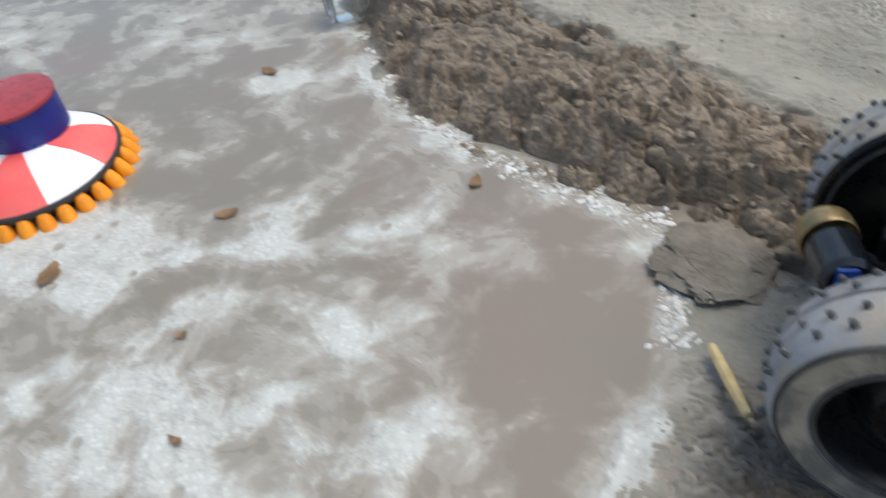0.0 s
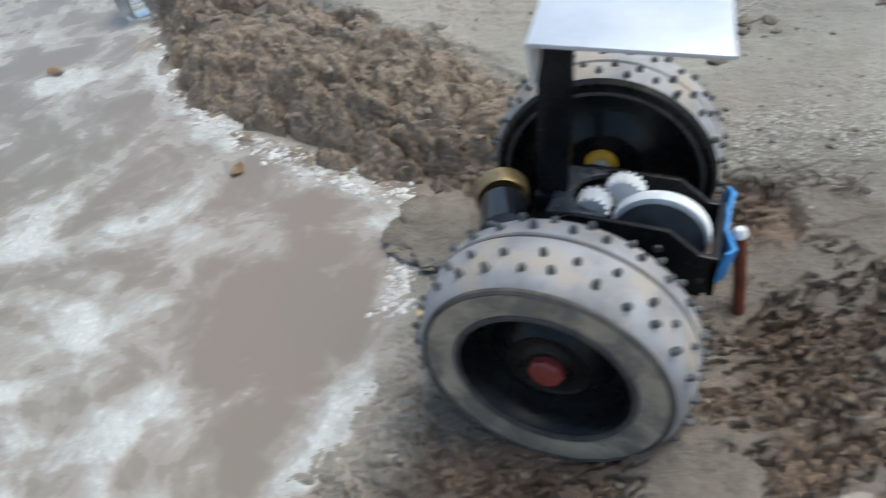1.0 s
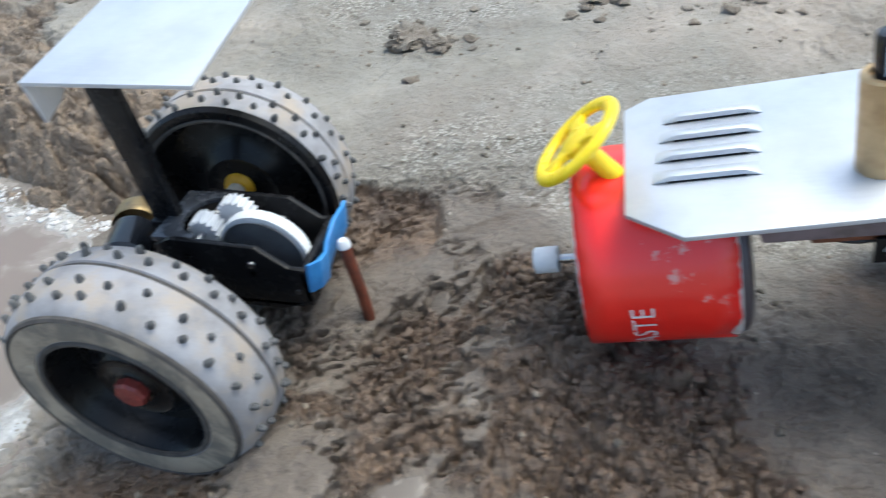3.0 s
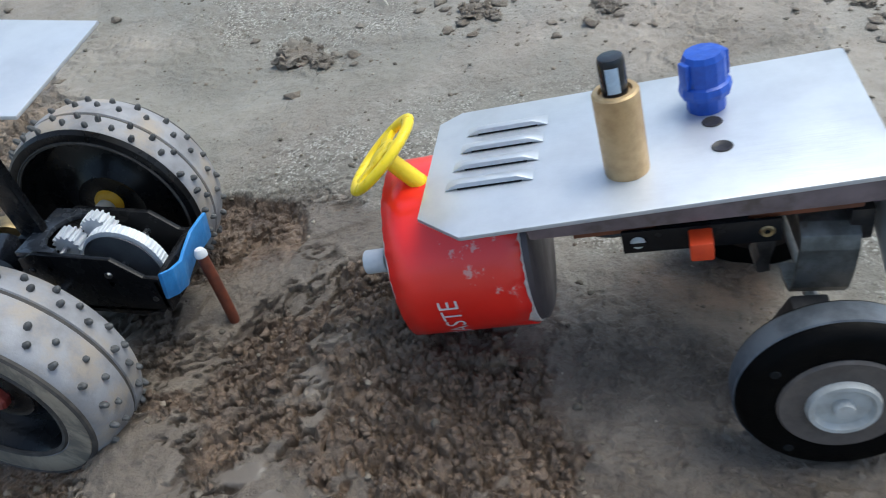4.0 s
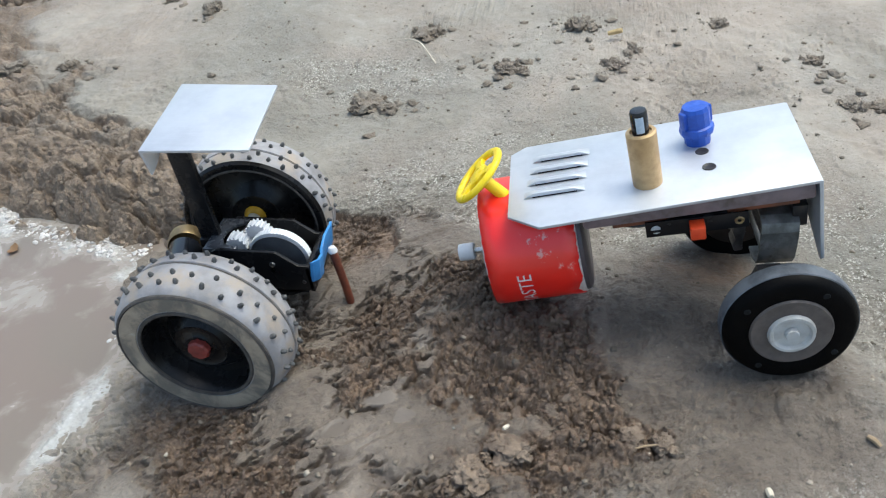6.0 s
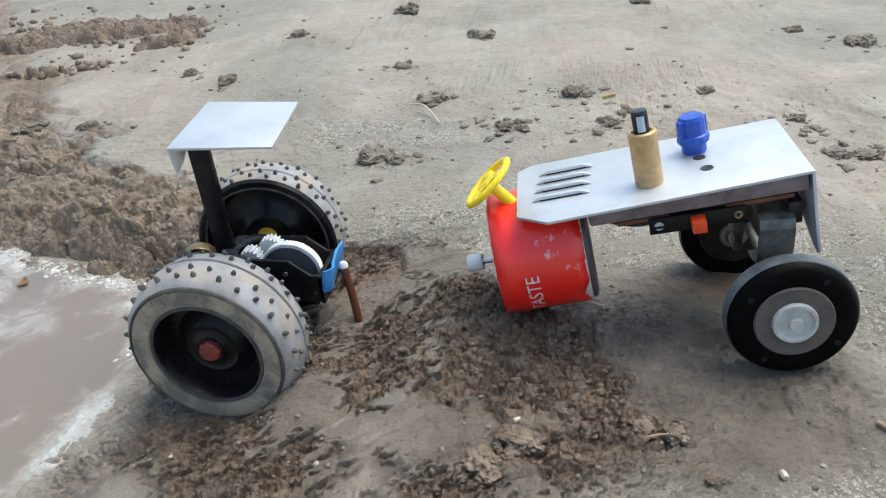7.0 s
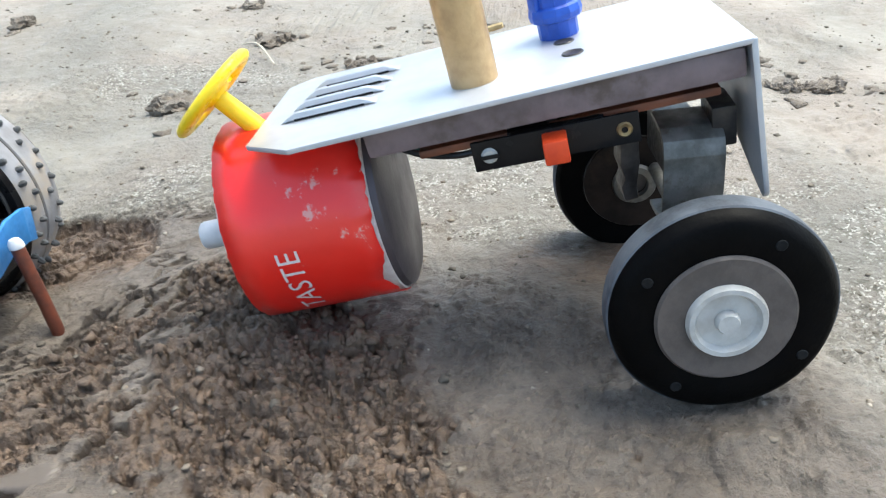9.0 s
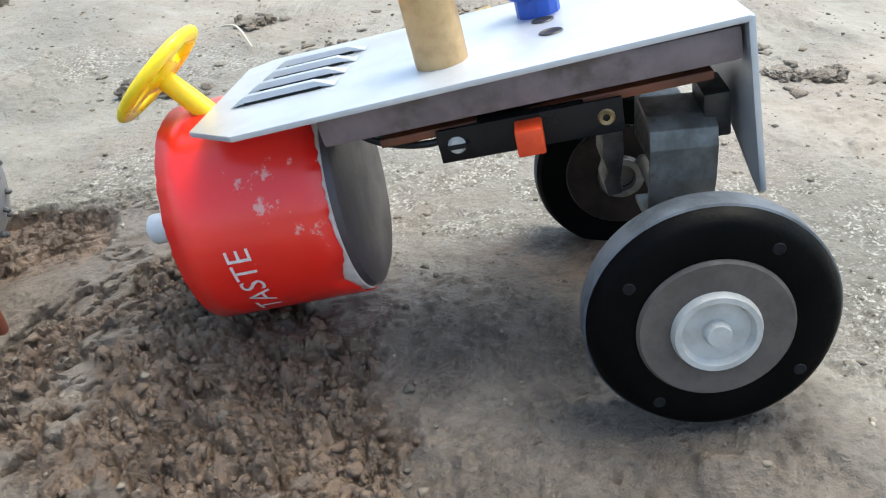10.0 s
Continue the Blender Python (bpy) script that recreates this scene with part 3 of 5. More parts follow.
    # wet sheet of mud between the wheels, ripped in short slanting tears
    wet = np.clip(blob(x, y, 0.075, 0.120, 0.055, 0.058, 10) * 1.3 + blob(x, y, 0.07, 0.165, 0.035, 0.03) + blob(x, y, 0.085, 0.070, 0.075, 0.028) * 1.3 + blob(x, y, 0.015, 0.075, 0.06, 0.030) * 0.35, 0, 1) * smooth(d, 0.006, 0.024)
    patch = fbm(x, y, 0.026, 3, 173)
    pool = blob(x, y, 0.083, 0.093, 0.009, 0.0045, 20) + blob(x, y, 0.093, 0.087, 0.006, 0.004, 15) + 0.8 * blob(x, y, 0.070, 0.078, 0.009, 0.003, 40) + 0.8 * blob(x, y, 0.093, 0.118, 0.007, 0.004, 50)
    film = smooth(pool + (fbm(x, y, 0.010, 4, 120) - 0.5) * 1.3, 0.42, 0.85)
    sheet_on = wet * (1 - heap) * (1 - film)
    lip = smooth(patch, 0.46, 0.58)

    def ripped(x, y):
        rough = smooth(fbm(x, y, 0.026, 3, 173), 0.34, 0.46)
        rip = np.maximum(tears(x, y, 0.0032, 155, 0.555, long=0.40), 0.6 * tears(x, y, 0.0019, 165, 0.55, long=0.40))
        plate = flakes(x * 0.8 + y * 0.6, (y * 0.8 - x * 0.6) * 1.7, 0.017, 157, 0.06, 0.46)
        crumb = smooth(fbm(x, y, 0.026, 3, 173), 0.47, 0.56) * clumps(x, y, ((0.0046, 0.0015), (0.0024, 0.0011)), 500)
        return -0.0024 * rip * rough + 0.0008 * plate + crumb

    h = h + sheet_on * only(sheet_on, ripped, x, y)
    # sunken track behind the far wheel, with a steep far edge
    edge = 1 - ((x - 0.040) / 0.036) ** 2 - ((y - 0.176) / 0.027) ** 2 + (fbm(x, y, 0.016, 3, 71) - 0.5) * 0.7
    track = smooth(edge, 0.0, 0.30) * smooth(y - 0.25 * x, 0.138, 0.172)
    h = h - track * (0.0036 + 0.0016 * only(track, lambda x, y: np.maximum(tears(x, y, 0.0036, 75, 0.53), 0.7 * tears(x, y, 0.0020, 76, 0.53)), x, y))
    # crumbled silt along the water's edge
    brink = np.exp(-((d - 0.010) / 0.012) ** 2) * (1 - bank) * smooth(0.14 - y, 0.0, 0.03)
    h = h + brink * only(brink, lambda x, y: clumps(x, y, ((0.0075, 0.0026), (0.0038, 0.0014), (0.0020, 0.0007)), 640), x, y)
    # tyre hollows
    hollow = blob(x, y, 0.0150, 0.105, 0.021, 0.017)
    h = np.where(hollow > 0.02, h * (1 - 0.78 * smooth(hollow, 0.05, 0.6)) + 0.0012 * smooth(hollow, 0.05, 0.6), h)
    h = h + 0.0016 * blob(x, y, 0.0225 + 0.195, 0.097, 0.010, 0.003)
    # crumbs and thin plates strewn on the firm silt
    firm = land * (1 - heap) * (1 - strip) * (1 - wet * 0.8)
    strew = smooth(fbm(x, y, 0.06, 3, 90), 0.50, 0.62) * firm * near
    h = h + strew * (flakes(x, y, 0.010, 92, 0.05, 0.56) * 0.0009 + only(strew, lambda x, y: np.maximum(0, clumps(x, y, ((0.0036, 0.0011), (0.0018, 0.0006)), 600)), x, y)) + firm * near * flakes(x, y, 0.05, 95, 0.03) * 0.0008
    h = h + (fbm(x, y, 0.008, 4, 100, 0.62) - 0.5) * 0.0011 * land * near * (1 - film)
    # damp patch below the bonnet, with the bonnet's shade put into its colour
    damp_shade = blob(x, y, 0.190, 0.135, 0.045, 0.042, 10)
    damp_and_shade = damp_shade * 1.0 + wet * 1.0 + blob(x, y, 0.210, 0.085, 0.050, 0.028) * 0.72 + heap + track + strip * 0.45 + (1 - smooth(d, 0.008, 0.04)) * 0.35 * (1 - 0.3 * bank) + 0.20 * smooth(fbm(x, y, 0.12, 4, 55), 0.5, 0.7)
    # the clay tone carries part of that painted shade too
    clay = np.clip(brink * 0.22 + strip * 0.95 + heap * 0.95 + track * 1.0 + sheet_on * (0.20 + 0.42 * lip) + 0.95 * blob(x, y, 0.197, 0.165, 0.017, 0.011) + 0.26 * damp_shade, 0, 1)
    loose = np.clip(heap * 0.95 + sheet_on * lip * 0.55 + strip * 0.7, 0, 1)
    film = np.maximum(film, 0.40 * sheet_on * (1 - lip) + 0.25 * damp_shade)
    bare = sheet_on * only(sheet_on, lambda x, y: np.maximum(tears(x, y, 0.0032, 155, 0.565, long=0.40), 0.8 * tears(x, y, 0.0019, 165, 0.56, long=0.40)) * smooth(fbm(x, y, 0.026, 3, 173), 0.34, 0.46), x, y)
    sand = np.clip(firm * (blob(x, y, 0.085, 0.200, 0.050, 0.035, 15) + blob(x, y, 0.02, 0.33, 0.06, 0.03) + 0.9 * blob(x, y, 0.215, 0.070, 0.07, 0.022) + 0.8 * blob(x, y, 0.275, 0.150, 0.04, 0.05) + 0.45 * blob(x, y, 0.16, 0.24, 0.10, 0.05) + 0.8 * blob(x, y, 0.185, 0.205, 0.055, 0.032)), 0, 1)
    return h, np.clip(damp_and_shade, 0, 1), film, clay, strip, loose, sand, bare


def grid_lines(low, high, step, far, growth):
    inner = list(np.arange(low, high, step))
    out, s, v = [], step, high
    while v < far:
        out.append(v)
        s *= growth
        v += s
    back, s, v = [], step, low
    while v > -far:
        s *= growth
        v -= s
        back.append(v)
    return np.array(back[::-1] + inner + out)


def sheet(name, xs, ys, heights, material, **layers):
    """One sheet over the grid of xs and ys."""
    nx, ny = len(xs), len(ys)
    gx, gy = np.meshgrid(xs, ys)
    co = np.stack([gx, gy, heights], -1).reshape(-1, 3)
    i = (np.arange(ny - 1)[:, None] * nx + np.arange(nx - 1)[None, :]).ravel()
    quads = np.stack([i, i + 1, i + nx + 1, i + nx], -1)
    me = bpy.data.meshes.new(name)
    me.vertices.add(len(co))
    me.vertices.foreach_set("co", co.ravel().astype(np.float32))
    me.loops.add(quads.size)
    me.loops.foreach_set("vertex_index", quads.ravel().astype(np.int32))
    me.polygons.add(len(quads))
    me.polygons.foreach_set("loop_start", (np.arange(len(quads)) * 4).astype(np.int32))
    me.polygons.foreach_set("use_smooth", np.ones(len(quads), bool))
    for key, values in layers.items():
        me.attributes.new(key, 'FLOAT', 'POINT').data.foreach_set("value", values.ravel().astype(np.float32))
    me.update()
    me.validate()
    me.materials.append(material)
    return new(name, me)


def graded(low, mid_a, mid_b, high, fine, coarse, far, growth):
    """Grid lines that are close between mid_a and mid_b and grow apart beyond low and high."""
    outer = grid_lines(low, high, coarse, far, growth)
    return np.concatenate([outer[outer < mid_a - 0.4 * fine], np.arange(mid_a, mid_b, fine), outer[outer > mid_b + 0.4 * fine]])


xs = graded(-0.21, -0.010, 0.235, 0.30, 0.00052, 0.00085, 80, 1.06)
ys = graded(0.045, 0.054, 0.212, 0.32, 0.00052, 0.00090, 80, 1.05)
gx, gy = np.meshgrid(xs, ys)
height, damp_and_shade, film, clay, strip, loose, sand, bare = terrain(gx, gy)
ground = tagged(sheet("ground", xs, ys, height, mat_ground, wet=damp_and_shade, film=film, clay=clay, bank=strip, sand=sand, bare=bare), "grey-brown silty mud, wet and churned beside a puddle", "ground", kind="structure")


def ground_at(x, y):
    h = terrain(np.array([float(x)]), np.array([float(y)]))
    return float(h[0][0])


wx = grid_lines(-0.34, 0.0, 0.004, 3.6, 1.2)
wy = grid_lines(0.0, 0.34, 0.004, 7.0, 1.2)
wx, wy = wx[wx < 0.02], wy
gx, gy = np.meshgrid(wx, wy)
d = shore_distance(gx, gy)
froth_band = np.exp(-((d + 0.007) / 0.008) ** 2) * (0.20 + 0.30 * smooth(gy + 0.25 * gx, 0.15, 0.19)) * (0.3 + 1.3 * fbm(gx, gy, 0.014, 3, 250)) - 0.25 * np.exp(-((d + 0.002) / 0.004) ** 2)
for fx, fy, frx, fry, turn, much in ((-0.20, 0.06, 0.080, 0.045, 0, 0.22), (-0.275, 0.230, 0.042, 0.014, 8, 0.62), (-0.135, 0.135, 0.045, 0.035, 0, 0.20), (-0.150, 0.222, 0.035, 0.014, 35, 0.34), (-0.046, 0.075, 0.008, 0.035, -14, 0.36),
                                     (-0.275, 0.100, 0.030, 0.022, 20, 0.55), (-0.165, 0.105, 0.012, 0.006, 0, 0.30), (-0.120, 0.118, 0.010, 0.010, 0, 0.32), (-0.085, 0.120, 0.045, 0.032, 0, -0.26), (-0.175, 0.175, 0.060, 0.020, -10, -0.10), (-0.33, 0.21, 0.05, 0.05, 0, -0.20)):
    froth_band = froth_band + much * blob(gx, gy, fx, fy, frx, fry, turn)
# broken bank of clods on the far side of the puddle
bx, by = np.arange(-0.56, -0.12, 0.0018), np.arange(0.43, 0.76, 0.0018)
gx2, gy2 = np.meshgrid(bx, by)
ridge = blob(gx2, gy2, -0.31, 0.605, 0.14, 0.055, 18) * 1.1 + 0.9 * blob(gx2, gy2, -0.225, 0.545, 0.05, 0.022, 35) + 0.85 * blob(gx2, gy2, -0.300, 0.463, 0.06, 0.010, 22)
ridge = smooth(ridge + (fbm(gx2, gy2, 0.06, 4, 701, 0.6) - 0.5) * 1.3, 0.35, 0.75)
base = terrain(gx2, gy2)
heights = base[0] - 0.012 + ridge * (0.017 + clumps(gx2, gy2, ((0.030, 0.0060), (0.014, 0.0042), (0.007, 0.0022)), 710))
full = np.ones_like(gx2)
tagged(sheet("far_bank", bx, by, heights, mat_ground, wet=full * 0.5, film=full * 0, clay=full, bank=full * 0.35, sand=full * 0, bare=full * 0), "broken brown mud bank beyond the puddle", "mud bank", kind="structure")
water = tagged(sheet("water", wx, wy, np.zeros_like(gx), mat_water, foam=froth_band), "still brown puddle with swirls of pale foam", "puddle", kind="structure")


# ---------------------------------------------------------------- rear half of the toy tractor
AXLE = Vector((0, 0.0737, 0.0065)).normalized()

rear = thing("tractor_rear_half", "rear half of a homemade toy tractor, with studded tyres", "toy tractor", (0.0145, 0.14, 0.0))

# tyre: flat sidewalls, rounded shoulders, a seam in the tread; the outer side comes first
stud_mesh = to_mesh("stud", lathe([(0.00098, -0.0006), (0.00088, 0.0006), (0.00070, 0.0012), (0.0004, 0.0015), (0, 0.0016)], 7), mat_stud)


def studded_wheel(centre, axis, spin, half, crown, open_out, open_in, rows):
    """A dished wheel with its tyre; half: half its width, open_out and open_in: the radii of the openings."""
    side = min(0.0299, crown - 0.0030)
    tyre_profile = [(open_out, -half + 0.0010), (open_out + 0.0007, -half), (side - 0.0014, -half - 0.0004), (side, -half + 0.0004), (side + 0.0017, -half + 0.0024), (crown - 0.0005, -half + 0.0055), (crown, -0.0030), (crown, 0.0018),
                    (crown - 0.0007, 0.0022), (crown - 0.0007, 0.0028), (crown, 0.0032), (crown - 0.0005, half - 0.0036), (crown - 0.0016, half - 0.0012), (max(crown - 0.0028, open_in + 0.0014), half + 0.0002), (open_in + 0.0007, half), (open_in + 0.0006, half - 0.0008), (open_in + 0.0006, 0.0004), (open_out + 0.0008, -0.0004)]
    k = open_out / 0.0207
    dish_out = [(r * k, -half + y) for r, y in ((0.0209, 0.0004), (0.0202, 0.0012), (0.0197, 0.0060), (0.0182, 0.0090), (0.0150, 0.0092), (0.0122, 0.0066), (0.0098, 0.0046), (0.0088, 0.0052), (0.0060, 0.0050), (0.0050, 0.0042), (0, 0.0042))]
    k = open_in / 0.0245
    dish_in = [(r * k, half - y) for r, y in ((0.0247, 0.0004), (0.0240, 0.0012), (0.0234, 0.0060), (0.0214, 0.0086), (0.0165, 0.0088), (0.0130, 0.0066), (0.0100, 0.0046), (0.0090, 0.0052), (0.0060, 0.0050), (0, 0.0048))]
    pose_w = aim(centre, axis) @ pose(0, 0, 0, 0, spin, 0)
    w = part("wheel", join(lathe(dish_out, 64), lathe(dish_in, 64)), mat_rim, rear, "deep-dished black plastic wheel", at=pose_w)
    part("tyre", lathe(tyre_profile, 96, closed=True), mat_tyre, w, "muddy grey rubber tyre", at=pose_w)
    part("seam", lathe([(crown - 0.0012, 0.0020), (crown - 0.0004, 0.0021), (crown - 0.0004, 0.0029), (crown - 0.0012, 0.0030)], 96, closed=True), mat_groove, w, at=pose_w)
    part("sidewall", lathe([(open_out + 0.0010, -half + 0.0004), (open_out + 0.0012, -half - 0.0003), (side - 0.0022, -half - 0.0007), (side - 0.0014, -half - 0.0006), (side - 0.0012, -half + 0.0002)], 96, closed=True), mat_sidewall, w, "dusty tan-grey sidewall", at=pose_w)
    part("crease", lathe([(side - 0.0014, -half - 0.0003), (side - 0.0009, -half - 0.0009), (side - 0.0002, -half - 0.0004), (side - 0.0001, -half + 0.0004)], 96, closed=True), mat_groove, w, at=pose_w)
    for y, r in ((-half, open_out), (half, open_in)):
        part("rim_lip", lathe([(r - 0.0006, y - 0.0004), (r + 0.0003, y - 0.0006), (r + 0.0008, y), (r + 0.0003, y + 0.0005), (r - 0.0006, y + 0.0004)], 72, closed=True), mat_groove, w, at=pose_w)
    if open_in > 0.026:
        part("shoulder", lathe([(open_in + 0.0002, half + 0.0002), (open_in + 0.0010, half + 0.0006), (crown - 0.0022, half + 0.0004), (crown - 0.0012, half - 0.0010), (crown - 0.0018, half - 0.0016)], 96, closed=True), mat_rim, w, "black inner shoulder of the tyre", at=pose_w)
        part("shoulder_line", lathe([(open_in - 0.0002, half + 0.0003), (open_in + 0.0001, half + 0.0008), (open_in + 0.0004, half + 0.0003)], 96, closed=True), mat_groove, w, "thin grey lip", at=pose_w)
    rng = random.Random(int(spin * 10) + 3)
    for row, (yy, dr) in enumerate(rows):
        for k in range(26):
            a = 2 * math.pi * (k + 0.5 * (row % 2) + rng.uniform(-0.14, 0.14)) / 26
            rr = crown - dr + rng.uniform(-0.0003, 0.0002)
            m = pose_w @ Matrix.Translation((rr * math.cos(a), yy + rng.uniform(-0.0008, 0.0008), rr * math.sin(a))) @ aim((0, 0, 0), (math.cos(a) + rng.uniform(-.25, .25), rng.uniform(-.25, .25), math.sin(a)), (0, 1, 0))
            part("stud", stud_mesh, None, w, at=m)
    return w


NEAR_AXIS, FAR_AXIS = Vector((0.035, 1.0, -0.018)).normalized(), Vector((-0.070, 1.0, -0.038)).normalized()
near_face, far_face = Vector((0.0170, 0.0956, 0.0312)), Vector((0.0167, 0.1632, 0.0365))
near_centre, far_centre = near_face + NEAR_AXIS * 0.0108, far_face + FAR_AXIS * 0.0103
near_wheel = studded_wheel(near_centre, NEAR_AXIS, 11, 0.0108, 0.0323, 0.0207, 0.0255, ((-0.0072, 0.0005), (-0.0026, 0.0), (0.0054, 0.0), (0.0086, 0.0007)))
far_wheel = studded_wheel(far_centre, -FAR_AXIS, 47, 0.0103, 0.0316, 0.0207, 0.0267, ((-0.0060, 0.0006), (-0.0020, 0.0), (0.0046, 0.0), (0.0074, 0.0008)))
cap = lathe([(0.0042, 0.0), (0.0042, -0.0020), (0.0036, -0.0027), (0, -0.0029)], 8)
part("hub_cap", cap, mat_red_cap, near_wheel, "dull red hub cap", at=aim(near_face + NEAR_AXIS * 0.0043, NEAR_AXIS), smooth=False)
part("hub_cap", lathe([(0, -0.0056), (0.0030, -0.0054), (0.0044, -0.0042), (0.0050, -0.0016), (0.0046, 0.0030), (0.0032, 0.0055)], 20), mat_yellow, far_wheel, "yellow plastic bushing", at=aim(Vector((0.0153, 0.1712, 0.0374)), FAR_AXIS))
part("axle", tube([near_centre, far_centre], 0.0014, 10), mat_steel, rear)
part("spacer", lathe([(0, 0), (0.0030, 0), (0.0032, 0.004), (0.0026, 0.009), (0, 0.009)], 16), mat_pale_straw, rear, "short pale spacer tube on the axle", at=aim(Vector((0.0160, 0.1570, 0.0372)), AXLE))

# open black gearbox tub
WALL = [(0.0095, 0.0455), (0.0145, 0.0478), (0.0380, 0.0468), (0.0455, 0.0405), (0.0500, 0.0402), (0.0500, 0.0290), (0.0400, 0.0250), (0.0120, 0.0260), (0.0080, 0.0330)]


def wall_at(y, lift, thick):
    bm = slab([(x, z + lift) for x, z in WALL], thick, 0.0004)
    bmesh.ops.translate(bm, verts=bm.verts, vec=(0, y, 0))
    return bm


Y0, Y1 = 0.1335, 0.1555
LIFT = -0.0020
case = part("gearbox", join(wall_at(Y0, 0.0, 0.0016), wall_at(Y1, LIFT, 0.0016),
                            block(0.040, Y1 - Y0, 0.0016, 0.0003, (0.027, (Y0 + Y1) / 2, 0.0275)),
                            block(0.0018, Y1 - Y0, 0.012, 0.0003, (0.0490, (Y0 + Y1) / 2, 0.0335))), mat_case, rear, "open glossy black gearbox tub")
# the shelf at the rear of the tub, with a round bite for the small gear
bite = [(0.0065, 0.0), (0.0180, 0.0)] + [(0.0180 - 0.0068 * math.sin(a), 0.0104 - 0.0080 * math.cos(a)) for a in [math.pi * k / 10 for k in range(11)]] + [(0.0180, 0.0208), (0.0065, 0.0208)]
shelf = slab(bite, 0.0016, 0.0003, axis=2)
part("shelf", shelf, mat_shelf, case, "shiny black shelf of the tub, sky sheen in its colour", at=pose(0.0020, Y0 + 0.0012, 0.0456, -4, 0, 0))
part("screw", lathe([(0, -0.0008), (0.0010, -0.0006), (0.0012, 0.0004), (0, 0.0004)], 12), mat_steel, case, at=Matrix.Translation((0.0358, Y0, 0.0412)))
for sx, sz in ((0.0120, 0.0415), (0.0465, 0.0325)):
    part("screw", lathe([(0, -0.0005), (0.0008, -0.0004), (0.0009, 0.0003), (0, 0.0003)], 10), mat_switch, case, at=Matrix.Translation((sx, Y0, sz)))
crown = part("crown_gear", lathe([(0, 0.0010), (0.0105, 0.0010), (0.0111, 0.0004), (0.0113, 0.0)], 48), mat_grey_disc, case, "dark grey disc of the crown gear", at=pose(0.0352, 0.1402, 0.0378))
part("gear_ring", cog(0.01225, 0.01208, 56, 0.0032), mat_nylon, crown, "white nylon toothed ring", at=pose(0.0352, 0.1413, 0.0378))
part("gear", cog(0.0043, 0.0034, 14, 0.0050), mat_nylon, case, "small white nylon gear", at=pose(0.0182, 0.1422, 0.0424))
part("gear", cog(0.0052, 0.0043, 18, 0.0040), mat_nylon, case, "white nylon gear on the axle", at=pose(0.0252, 0.1482, 0.0434))
part("gear_pin", tube([(0.0352, Y0, 0.0378), (0.0352, Y1, 0.0378)], 0.0010), mat_steel, case)
part("gear_pin", tube([(0.0182, Y0, 0.0424), (0.0182, Y1, 0.0424)], 0.0008), mat_steel, case)

# bent blue plastic strip round the front of the tub
strip_line = [(0.0515, 0.1335), (0.0533, 0.1365), (0.0528, 0.1425), (0.0515, 0.1465), (0.0512, 0.1530), (0.0518, 0.1590), (0.0506, 0.1640)]
inner = [(x - 0.0012, y) for x, y in strip_line]
bm = slab(strip_line + inner[::-1], 0.0100, 0.0004, axis=2)
for v in bm.verts:
    v.co.z += -0.0016 * math.cos((v.co.y - 0.145) * 260) - 0.08 * (v.co.y - 0.145)
    v.co.x += 0.15 * (v.co.z - 0.006)
part("strap", bm, mat_blue_tape, rear, "bent light blue plastic strip", at=Matrix.Translation((-0.0005, 0, 0.0300)))
pin = part("hitch_pin", tube([(0.0578, 0.1464, 0.0050), (0.0563, 0.1476, 0.020), (0.0541, 0.1492, 0.0348)], 0.0017, 12), mat_brown, rear, "brown insulated pin stuck in the mud")
part("pin_tip", lathe([(0, 0.0022), (0.0012, 0.0018), (0.0019, 0.0006), (0.0019, -0.0006), (0.0012, -0.001), (0, -0.001)], 12), mat_nylon, pin, "white tip", at=aim((0.0541, 0.1492, 0.0350), (-0.1, 0.1, 1), (0, 1, 0)))

# seat on its post
post = slab([(-0.0040, 0), (0.0040, 0), (0.0040, 0.0028), (-0.0040, 0.0028)], 0.0552, 0.0005, axis=2)
part("seat_post", post, mat_case, rear, "flat black seat post", at=Matrix.Translation((0.0075, 0.1440, 0.0420)) @ Matrix.Shear('XY', 4, (0.12, -0.20)))
part("post_foot", block(0.0085, 0.0060, 0.0080, 0.0010), mat_case, rear, "black foot of the seat post", at=pose(0.0075, 0.1450, 0.0415))
seat_top = [(0.0, 0.0), (0.0372, 0.0018), (0.0328, 0.0442), (-0.0045, 0.0448)]
bm = slab(seat_top, 0.0010, 0.0003, axis=2)
part("seat", bm, mat_alu, rear, "bare aluminium seat plate", at=pose(0.0093, 0.1218, 0.0990, 0.0, 1.6, 0))
flange = slab([(0.0, 0.0), (0.0, -0.0092), (0.0070, -0.0080), (0.0200, -0.0012), (0.0240, 0.0)], 0.0009, 0.0003, axis=0)
part("seat_flange", flange, mat_alu, rear, "bent-down rear edge of the seat plate", at=pose(0.0090, 0.1222, 0.0993, 0, -6, 6))

# small motor behind the gearbox
mot = part("drive_motor", lathe([(0, -0.003), (0.0050, -0.003), (0.0066, -0.0015), (0.0066, 0.0), (0.0066, 0.0110)], 28), mat_cap_black, rear, "small dark motor behind the gearbox", at=aim((-0.0030, 0.1350, 0.0380), (-0.35, 1, -0.12)))
part("terminal", block(0.0050, 0.0020, 0.0060, 0.0006), mat_blue_bright, mot, "blue plastic terminal", at=aim((-0.0026, 0.1322, 0.0395), (-0.35, 1, -0.12)))
